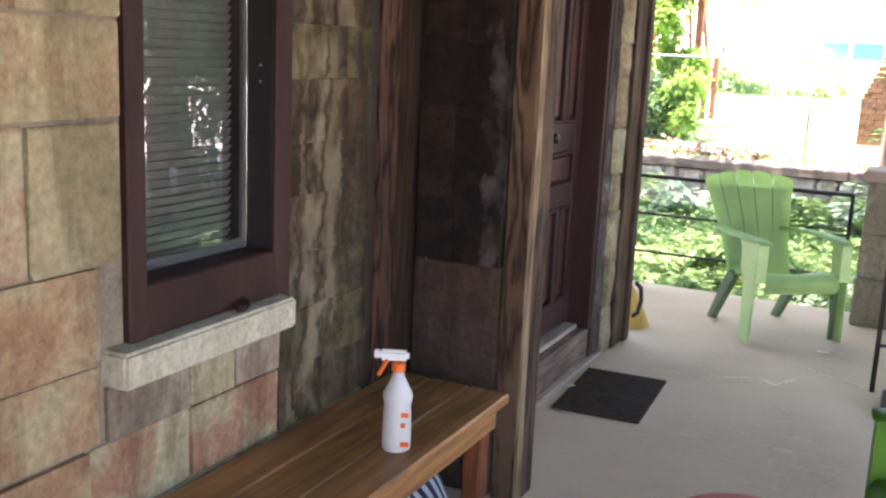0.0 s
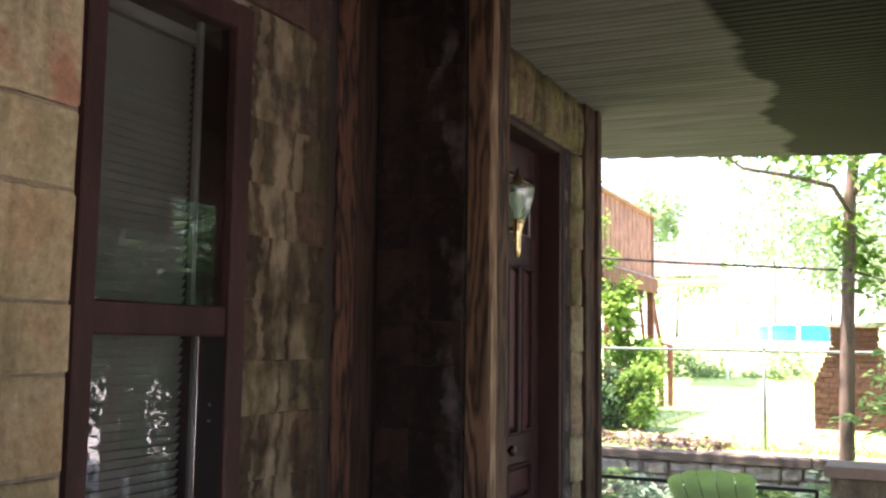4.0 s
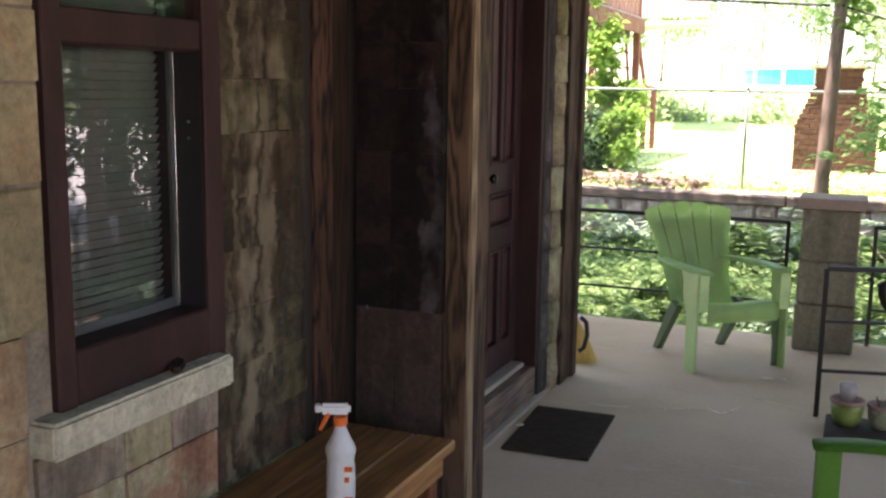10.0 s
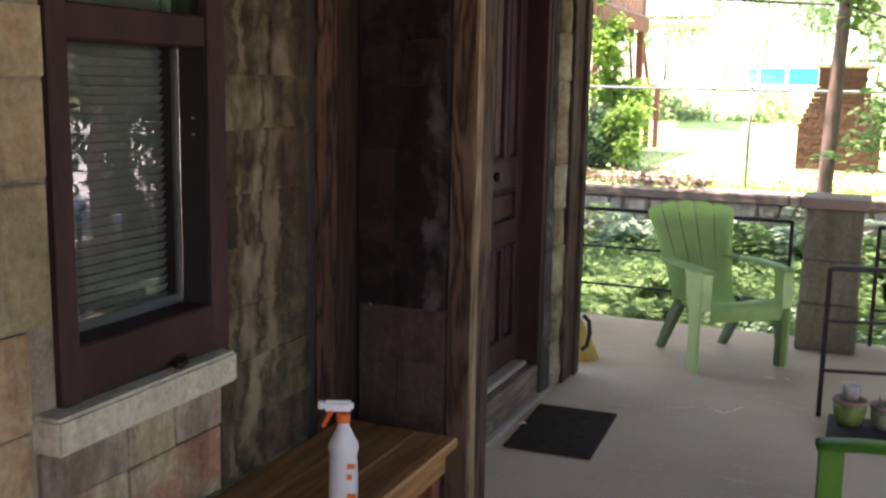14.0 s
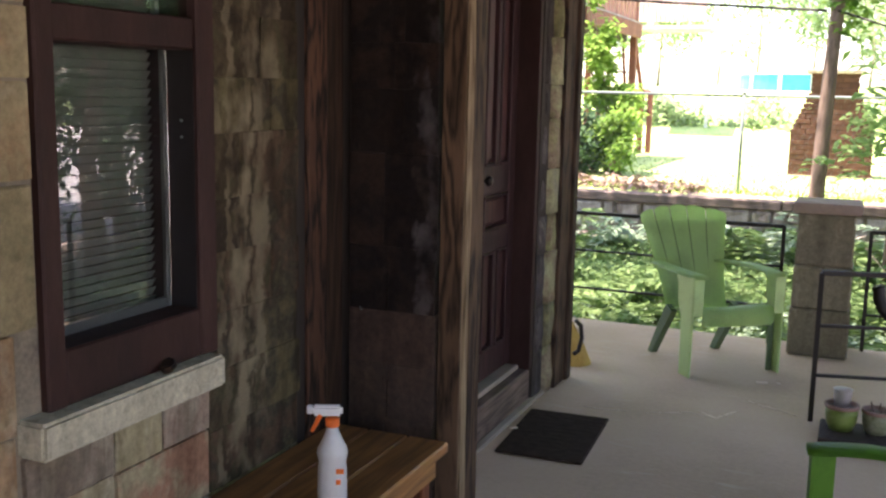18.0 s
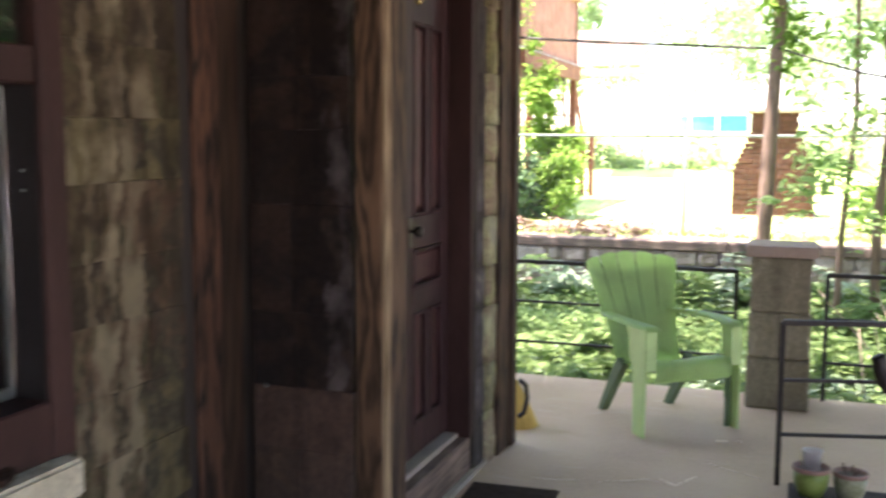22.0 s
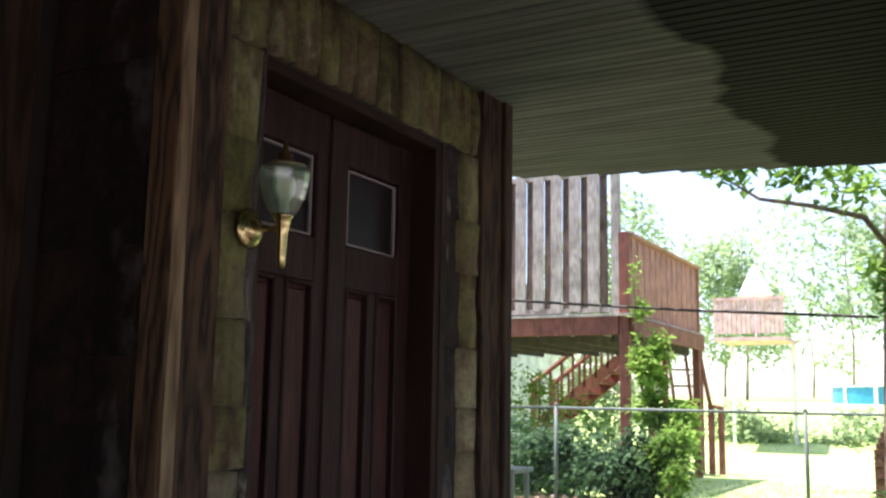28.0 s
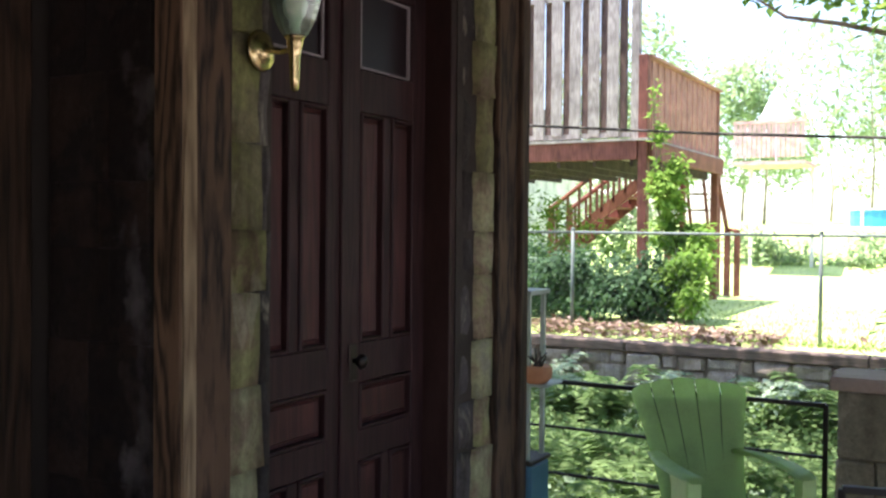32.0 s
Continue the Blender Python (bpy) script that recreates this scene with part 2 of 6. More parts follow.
M_STONE = stone_material("sandstone", [(0.32, 0.18, 0.10), (0.42, 0.28, 0.16), (0.45, 0.37, 0.22), (0.38, 0.335, 0.195), (0.47, 0.41, 0.255), (0.40, 0.22, 0.14)], 0.5, 0.62)
# Dark stone for the pier's upper courses, their shade in the colour.
M_STONE_DARK = stone_material("sandstone_shaded", [(0.012, 0.0083, 0.0075), (0.023, 0.015, 0.012), (0.016, 0.012, 0.0115), (0.038, 0.023, 0.017), (0.022, 0.016, 0.014)], 0.35, 0.6, (0.60, 0.74), 0.5, (0.085, 0.062, 0.046), 0.5, 0.5)
M_SILL = stone_material("pale_sandstone", [(0.58, 0.545, 0.40), (0.70, 0.66, 0.50), (0.75, 0.71, 0.55)], 0.3, 0.4)
M_SILL_DULL = stone_material("dull_pale_sandstone", [(0.30, 0.24, 0.18), (0.44, 0.385, 0.28), (0.37, 0.27, 0.205), (0.50, 0.45, 0.34)], 0.6, 0.7)
M_MORTAR = material("mortar", (0.26, 0.22, 0.16), (0.12, 0.10, 0.08), 0.95, 6, 90, 0.5)
M_GARDEN_STONE = stone_material("garden_wall_stone", [(0.34, 0.26, 0.21), (0.48, 0.39, 0.33), (0.40, 0.34, 0.30), (0.55, 0.47, 0.40)], 0.4, 0.6)
M_PILLAR = stone_material("pillar_stone", [(0.205, 0.175, 0.118), (0.245, 0.212, 0.146), (0.275, 0.245, 0.175)], 0.3, 0.5)
M_CONCRETE = material("porch_concrete", (0.60, 0.435, 0.31), (0.46, 0.33, 0.23), 0.9, 1.5, 40, 0.25, spec=0.15, light=(0.66, 0.50, 0.36), amount=0.6)


def scuffed(m, tone, lo=0.60, hi=0.68, most=0.5):
    """Thin pale scuffs and a few darker stains over a floor."""
    n, l = m.node_tree.nodes, m.node_tree.links
    bsdf = n["Principled BSDF"]
    was = bsdf.inputs["Base Color"].links[0].from_socket
    geo, mp, no, mask = n.new("ShaderNodeNewGeometry"), n.new("ShaderNodeMapping"), n.new("ShaderNodeTexNoise"), n.new("ShaderNodeTexNoise")
    mp.inputs["Scale"].default_value, mp.inputs["Rotation"].default_value = (1.2, 6.0, 1.0), (0, 0, 0.25)
    no.inputs["Scale"].default_value, no.inputs["Detail"].default_value, no.inputs["Distortion"].default_value = 2.6, 6, 1.4
    mask.inputs["Scale"].default_value, mask.inputs["Detail"].default_value = 1.1, 2
    l.new(geo.outputs["Position"], mp.inputs[0])
    l.new(mp.outputs[0], no.inputs[0])
    l.new(geo.outputs["Position"], mask.inputs[0])
    r1, r2, mul = n.new("ShaderNodeMapRange"), n.new("ShaderNodeMapRange"), n.new("ShaderNodeMath")
    r1.inputs["From Min"].default_value, r1.inputs["From Max"].default_value = lo, hi
    r2.inputs["From Min"].default_value, r2.inputs["From Max"].default_value, r2.inputs["To Max"].default_value = 0.46, 0.60, most
    mul.operation = "MULTIPLY"
    l.new(no.outputs[0], r1.inputs[0])
    l.new(mask.outputs[0], r2.inputs[0])
    l.new(r1.outputs[0], mul.inputs[0])
    l.new(r2.outputs[0], mul.inputs[1])
    mx = n.new("ShaderNodeMix")
    mx.data_type = "RGBA"
    mx.inputs[7].default_value = (*tone, 1)
    l.new(mul.outputs[0], mx.inputs[0])
    l.new(was, mx.inputs[6])
    l.new(mx.outputs[2], bsdf.inputs["Base Color"])


scuffed(M_CONCRETE, (0.66, 0.56, 0.44), 0.59, 0.66, 0.45)
M_TRIM = wood_material("weathered_fir", (0.052, 0.028, 0.016), (0.006, 0.004, 0.003), rings=18.0)
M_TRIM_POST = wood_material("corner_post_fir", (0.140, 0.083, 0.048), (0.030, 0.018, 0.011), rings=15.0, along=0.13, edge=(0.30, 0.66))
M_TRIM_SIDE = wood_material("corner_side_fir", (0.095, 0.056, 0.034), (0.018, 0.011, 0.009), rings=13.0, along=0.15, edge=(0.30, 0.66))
M_TRIM_END = wood_material("house_corner_fir", (0.078, 0.048, 0.031), (0.024, 0.015, 0.010), rings=13.0, along=0.12, edge=(0.25, 0.70))
M_TRIM_KNOT = wood_material("knotty_fir", (0.095, 0.046, 0.027), (0.010, 0.006, 0.0045), rings=15.0, along=0.20, edge=(0.34, 0.66))
M_TRIM_PALE = wood_material("worn_pale_fir", (0.31, 0.23, 0.135), (0.12, 0.078, 0.045))
M_POST = wood_material("grey_brown_post", (0.075, 0.057, 0.047), (0.032, 0.024, 0.020))
M_BENCH = wood_material("varnished_pine", (0.40, 0.185, 0.060), (0.155, 0.065, 0.023), 0.42, 0.15, 1, 14, 0.5)
M_BENCH_RED = wood_material("reddish_leg_wood", (0.22, 0.07, 0.03), (0.09, 0.03, 0.015), 0.5, 0.15)
M_SASH = material("brown_sash_paint", (0.033, 0.0128, 0.0100), (0.017, 0.0072, 0.0060), 0.65, 6, 70, 0.3, (1, 1, 0.3), light=(0.050, 0.022, 0.0175))
M_DOOR = wood_material("dark_mahogany", (0.050, 0.0215, 0.0215), (0.020, 0.0085, 0.0088), 0.55, 0.15, 2, 20, 0.22)
M_DOOR_PANEL = wood_material("mahogany_panel", (0.086, 0.029, 0.027), (0.036, 0.0130, 0.0125), 0.5, 0.15, 2, 20, 0.25)
M_THRESH = wood_material("worn_sill_wood", (0.22, 0.155, 0.125), (0.085, 0.058, 0.046), 0.7, 0.3, 1)
M_CEIL = bpy.data.materials.new("placeholder")
M_BLACK = plain("black_iron", (0.020, 0.015, 0.012), 0.6)
M_RUBBER = material("black_rubber_mat", (0.054, 0.038, 0.029), (0.036, 0.026, 0.020), 0.95, 30, 200, 0.5, spec=0.05)
M_GREEN = plain("lime_green_resin", (0.50, 0.69, 0.29), 0.45)
# Dark green for the chairs' shaded hollows and slits, and their back legs.
M_GREEN_DARK = plain("dark_green_resin", (0.10, 0.15, 0.075), 0.7)
M_GREEN_DEEP = plain("grass_green_resin", (0.15, 0.38, 0.045), 0.42)


def thin_resin(m, share):
    """Lets some light through a thin moulded wall."""
    n, l = m.node_tree.nodes, m.node_tree.links
    bsdf, out = n["Principled BSDF"], n["Material Output"]
    tr, mix = n.new("ShaderNodeBsdfTranslucent"), n.new("ShaderNodeMixShader")
    l.new(bsdf.inputs["Base Color"].links[0].from_socket, tr.inputs[0])
    mix.inputs[0].default_value = share
    l.new(bsdf.outputs[0], mix.inputs[1])
    l.new(tr.outputs[0], mix.inputs[2])
    l.new(mix.outputs[0], out.inputs[0])


thin_resin(M_GREEN, 0.16)
thin_resin(M_GREEN_DEEP, 0.08)
M_PINK = material("faded_pink_cloth", (0.56, 0.16, 0.13), (0.42, 0.10, 0.085), 0.9, 12, 160, 0.3)
M_BRASS = plain("polished_brass", (0.62, 0.50, 0.26), 0.24, 1.0)
M_LAMP_GLASS = glass_material("lamp_glass", (0.93, 0.98, 0.93), 0.04)
M_LAMP_GLASS.node_tree.nodes["Principled BSDF"].inputs["Transmission Weight"].default_value = 0.86
M_LAMP_GLASS.node_tree.nodes["Principled BSDF"].inputs["Base Color"].default_value = (0.74, 0.88, 0.77, 1)
M_PANE = glass_material("window_glass", ior=1.62)
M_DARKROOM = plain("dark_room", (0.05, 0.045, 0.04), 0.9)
M_BLIND = plain("blind_slat", (0.15, 0.165, 0.135), 0.5)
M_WHITE = plain("white_plastic", (0.74, 0.74, 0.72), 0.4)
M_ORANGE = plain("orange_plastic", (0.80, 0.16, 0.03), 0.4)
M_REDWOOD = wood_material("red_stained_deck", (0.26, 0.098, 0.074), (0.14, 0.050, 0.038), 0.7)
# Lighter red for the deck's side rail: flare is put into the colour.
M_FLARE_RED = wood_material("flare_paled_stain", (0.46, 0.24, 0.19), (0.27, 0.13, 0.10), 0.75)
M_GREYWOOD = wood_material("silvered_boards", (0.50, 0.455, 0.415), (0.24, 0.21, 0.19), 0.8)
M_BROWNWOOD = wood_material("dull_brown_boards", (0.24, 0.165, 0.14), (0.11, 0.075, 0.065), 0.8)
M_GALV = plain("galvanised_steel", (0.15, 0.185, 0.175), 0.6, 0.2)
M_LAWN = material("mown_lawn", (0.39, 0.52, 0.18), (0.30, 0.43, 0.12), 0.9, 1.2, 30, 0.3, light=(0.48, 0.59, 0.26))
M_SOIL = material("garden_soil", (0.17, 0.14, 0.105), (0.10, 0.08, 0.058), 0.95, 2, 25, 0.6)
M_LEAF = leaf_material("shrub_leaf", (0.065, 0.135, 0.065), (0.04, 0.085, 0.045), (0.11, 0.20, 0.095))
M_FERN = leaf_material("fern_leaf", (0.20, 0.315, 0.115), (0.125, 0.21, 0.075), (0.29, 0.41, 0.17), 0.5)
M_VINE = leaf_material("vine_leaf", (0.23, 0.39, 0.075), (0.14, 0.27, 0.05), (0.34, 0.50, 0.12), 0.5)
M_IVY = leaf_material("ivy_leaf", (0.17, 0.26, 0.15), (0.085, 0.14, 0.08), (0.32, 0.42, 0.30), 0.3)
M_TREE = leaf_material("tree_leaf", (0.16, 0.29, 0.06), (0.10, 0.20, 0.04), (0.25, 0.39, 0.09), 0.65)
M_FEATHER = leaf_material("feathery_leaf", (0.26, 0.41, 0.15), (0.17, 0.30, 0.10), (0.36, 0.50, 0.22), 0.6)
M_LITTER = leaf_material("dry_leaf", (0.24, 0.165, 0.125), (0.13, 0.08, 0.06), (0.38, 0.29, 0.24), 0.1)
M_BARK = material("brown_bark", (0.20, 0.14, 0.105), (0.09, 0.065, 0.05), 0.95, 14, 60, 0.8, (1, 1, 0.25))
M_BARK_PALE = material("pale_smooth_bark", (0.42, 0.35, 0.265), (0.17, 0.13, 0.09), 0.85, 6, 40, 0.4, (1, 1, 0.4), light=(0.54, 0.46, 0.36), amount=0.35)
M_BRICK = material("red_brown_brick", (0.088, 0.037, 0.027), (0.06, 0.026, 0.020), 0.9, 9, 60, 0.4, random_mix=0.15)
M_BLUE = plain("turquoise_pool_liner", (0.045, 0.31, 0.56), 0.35)
M_BLUE_DULL = plain("dull_blue_plastic", (0.04, 0.15, 0.24), 0.45)
M_SIDING = material("pale_siding", (0.72, 0.72, 0.70), rough=0.8, scale=3, bump=0.1)
M_ROOF = material("grey_shingle", (0.20, 0.19, 0.18), rough=0.95, scale=8, bump=0.5)
M_TERRACOTTA = plain("orange_terracotta", (0.60, 0.27, 0.14), 0.75)
M_GLAZE = material("green_glaze", (0.16, 0.22, 0.05), (0.09, 0.13, 0.03), 0.35, 12, 60, 0.1, light=(0.26, 0.32, 0.11))
M_STRAW = material("broom_straw", (0.52, 0.33, 0.09), (0.34, 0.19, 0.05), 0.85, 8, 150, 0.6, (1, 1, 0.06))


# ---------------------------------------------------------------- builders
def mesh_of(bm, name):
    bmesh.ops.recalc_face_normals(bm, faces=bm.faces)
    me = bpy.data.meshes.new(name)
    bm.to_mesh(me)
    bm.free()
    return me


def part(name, bm, mat, parent=None, label="", smooth=False):
    me = mesh_of(bm, name) if isinstance(bm, bmesh.types.BMesh) else bm
    if mat and not me.materials:
        me.materials.append(mat)
    if smooth:
        me.polygons.foreach_set("use_smooth", [True] * len(me.polygons))
    ob = new(name, me)
    if parent is not None:
        ob.parent = parent
    if label:
        tagged(ob, label)
    return ob


def thing(name, label, category, at=(0, 0, 0), turn=0.0, group="", kind=""):
    ob = new(name)
    ob.matrix_world = pose(*at, 0, 0, turn)
    return tagged(ob, label, category, group, kind)


def box(bm, x0, x1, y0, y1, z0, z1, bevel=0.0, segments=1):
    vs = [bm.verts.new((x, y, z)) for z in (z0, z1) for y in (y0, y1) for x in (x0, x1)]
    fs = [bm.faces.new([vs[i] for i in f]) for f in ((0, 2, 3, 1), (4, 5, 7, 6), (0, 1, 5, 4), (2, 6, 7, 3), (0, 4, 6, 2), (1, 3, 7, 5))]
    if bevel:
        bmesh.ops.bevel(bm, geom=list({e for f in fs for e in f.edges}), offset=bevel, segments=segments, affect="EDGES")
    return bm


def slab(*args, **kw):
    return box(bmesh.new(), *args, **kw)


def tube(bm, pts, r, sides=8, caps=True):
    """A round bar along points; r is one radius or one for each point."""
    pts = [Vector(p) for p in pts]
    rs = r if isinstance(r, (list, tuple)) else [r] * len(pts)
    rings, up = [], None
    for k, p in enumerate(pts):
        d = (pts[min(k + 1, len(pts) - 1)] - pts[max(k - 1, 0)]).normalized()
        if up is None:
            up = Vector((0, 0, 1)) if abs(d.z) < 0.9 else Vector((1, 0, 0))
        a = d.cross(up).normalized()
        b = a.cross(d).normalized()
        up = b
        rings.append([bm.verts.new(p + (a * math.cos(2 * math.pi * i / sides) + b * math.sin(2 * math.pi * i / sides)) * rs[k]) for i in range(sides)])
    for u, v in zip(rings, rings[1:]):
        for i in range(sides):
            bm.faces.new((u[i], u[(i + 1) % sides], v[(i + 1) % sides], v[i]))
    if caps:
        bm.faces.new(rings[0])
        bm.faces.new(rings[-1][::-1])
    return bm


def bar(pts, r, sides=8):
    return tube(bmesh.new(), pts, r, sides)


def lathe(profile, sides=20, at=(0, 0, 0)):
    """A turned form from (radius, height) rows."""
    bm = bmesh.new()
    rings = [[bm.verts.new((at[0] + max(r, 0.0004) * math.cos(2 * math.pi * i / sides), at[1] + max(r, 0.0004) * math.sin(2 * math.pi * i / sides), at[2] + z)) for i in range(sides)]
             for r, z in profile]
    for u, v in zip(rings, rings[1:]):
        for i in range(sides):
            bm.faces.new((u[i], u[(i + 1) % sides], v[(i + 1) % sides], v[i]))
    bm.faces.new(rings[0])
    bm.faces.new(rings[-1][::-1])
    return bm


def leaf_cloud(rng, centre, radii, count, size, flat=0.4, hollow=0.35):
    """Leaves scattered through a lumpy crown."""
    out = []
    c, lumps = Vector(centre), []
    for _ in range(9):
        d = Vector((rng.gauss(0, 1), rng.gauss(0, 1), rng.gauss(0, 1))).normalized()
        lumps.append((c + Vector((d.x * radii[0], d.y * radii[1], d.z * radii[2])) * rng.uniform(0.35, 0.8), rng.uniform(0.32, 0.6)))
    for _ in range(count):
        lc, ls = rng.choice(lumps)
        d = Vector((rng.gauss(0, 1), rng.gauss(0, 1), rng.gauss(0, 1))).normalized() * (rng.uniform(hollow, 1) ** 0.7)
        p = lc + Vector((d.x * radii[0], d.y * radii[1], d.z * radii[2])) * ls
        along = Vector((rng.gauss(0, 1), rng.gauss(0, 1), rng.gauss(0, 0.6) - 0.3)).normalized()
        nrm = Vector((rng.gauss(0, flat), rng.gauss(0, flat), 1)).normalized()
        across = along.cross(nrm)
        if across.length < 0.1:
            continue
        out.append((p, along, across.normalized(), size * rng.uniform(0.6, 1.3), size * rng.uniform(0.35, 0.6)))
    return out


def leaves_part(name, frames, mat, parent=None, label=""):
    n = len(frames)
    verts = np.zeros((n * 4, 3))
    for k, (c, along, across, ln, w) in enumerate(frames):
        a, b = along * ln, across * (w / 2)
        lift = along.cross(across) * (w * 0.18)
        verts[4 * k: 4 * k + 4] = [c, c + a * 0.45 + b - lift, c + a, c + a * 0.45 - b - lift]
    base = np.arange(n)[:, None] * 4
    faces = np.concatenate([base + [0, 1, 2], base + [0, 2, 3]]).tolist()
    me = bpy.data.meshes.new(name)
    me.from_pydata(verts.tolist(), [], faces)
    return part(name, me, mat, parent, label)


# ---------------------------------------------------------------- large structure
M_DARK_MORTAR = material("dark_mortar", (0.05, 0.04, 0.034), (0.03, 0.024, 0.02), 0.95, 6, 90, 0.5)
WALL_X, PERP_Y, CEIL = -0.16, 4.15, 2.76


def structure(name, bm, mat, label, category):
    return tagged(part(name, bm, mat), label, category, kind="structure")


def ground_sheet():
    """One sheet of ground: garden level, a step up at the garden wall, lawn, a bank, and on to the horizon."""
    xs = [-900, -200, -60, -25, -12, -6, -3, 0, 3, 6, 12, 25, 60, 200, 900]
    rows = [(-900, -0.5), (-60, -0.5), (-6, -0.5), (0, -0.5), (4, -0.48), (8, -0.45), (12.9, -0.42), (12.95, 0.33), (14, 0.36), (18, 0.37), (24, 0.36),
            (32, 0.36), (34.5, 0.9), (37, 1.75), (45, 1.9), (70, 2.4), (300, 4), (900, 4)]
    bm = bmesh.new()
    grid = [[bm.verts.new((x, y, z if x < 6 else min(z, -0.5))) for x in xs] for y, z in rows]
    for a, b in zip(grid, grid[1:]):
        for i in range(len(xs) - 1):
            f = bm.faces.new((a[i], a[i + 1], b[i + 1], b[i]))
            f.material_index = (1 if a[i].co.x < 5 else 2) if a[i].co.y > 12.92 else 0
    ob = structure("ground", bm, M_SOIL, "dark garden soil rising to a sunny mown lawn", "ground")
    ob.data.materials.append(M_LAWN)
    ob.data.materials.append(material("rough_grass", (0.10, 0.14, 0.05), (0.06, 0.085, 0.03), 0.95, 2, 30, 0.4))
    return ob


ground_sheet()

# porch slab
structure("floor", slab(-3.2, 2.3, -3.0, 7.66, -0.42, 0.0, 0.012), M_CONCRETE, "bare grey concrete porch floor with worn pale scuffs", "floor")

# window wall backing, with a real opening; the stones are laid on it further down
WIN = (2.85, 3.43, 0.80, 2.42)       # y0, y1, z0, z1


def wall_backing(name, x0, x1, y0, y1, z0, z1, hole, label, mat=M_MORTAR):
    bm = bmesh.new()
    hy0, hy1, hz0, hz1 = hole
    box(bm, x0, x1, y0, hy0, z0, z1)
    box(bm, x0, x1, hy1, y1, z0, z1)
    if hz0 > z0:
        box(bm, x0, x1, hy0, hy1, z0, hz0)
    box(bm, x0, x1, hy0, hy1, hz1, z1)
    return structure(name, bm, mat, label, "wall")


wall_west = wall_backing("wall_west", -0.42, WALL_X - 0.010, -3.0, 4.3, -0.4, 3.0, WIN, "coursed tan and orange sandstone house wall with a window")
DOOR = (4.75, 5.77, -0.4, 2.48)
wall_door = wall_backing("wall_entrance", -0.30, -0.03, 4.28, 6.24, -0.4, 3.0, DOOR, "mossy sandstone wall round the double front door", M_DARK_MORTAR)
wall_pier = structure("wall_pier", slab(-0.42, 0.14, PERP_Y + 0.02, 4.28, -0.4, 3.0), M_DARK_MORTAR, "dark sandstone return wall beside the bench, shade in its upper stones", "wall")
structure("wall_side", slab(-6.0, -0.30, 6.05, 6.24, -0.4, 3.0), M_MORTAR, "house side wall behind the corner board", "wall")
structure("wall_back", slab(-3.2, 2.3, -3.2, -3.0, -0.4, 3.0), M_MORTAR, "plain stone wall closing the porch", "wall")
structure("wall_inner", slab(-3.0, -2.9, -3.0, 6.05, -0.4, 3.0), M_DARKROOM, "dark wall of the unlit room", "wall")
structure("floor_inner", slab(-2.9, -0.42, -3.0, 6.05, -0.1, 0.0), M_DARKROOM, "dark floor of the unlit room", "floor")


def ceiling():
    """Narrow boards across the porch; the paint is gone on the outer side."""
    bm = bmesh.new()
    pitch, y = 0.055, -3.0
    while y < 8.6:
        x1 = 2.5
        x0 = -0.45 if y < 6.1 else -3.2
        edge = lambda x: 7.50 + 0.27 * (x + 0.5)
        if y + pitch > edge(x0):
            x0 = (y + pitch - 7.50) / 0.27 - 0.5
        if x0 < x1 - 0.05:
            box(bm, x0, x1, y, y + pitch - 0.006, CEIL, CEIL + 0.02, 0.004)
        y += pitch
    ob = structure("ceiling", bm, M_CEIL, "grey painted board porch ceiling, peeled to dark bare wood", "ceiling")
    return ob


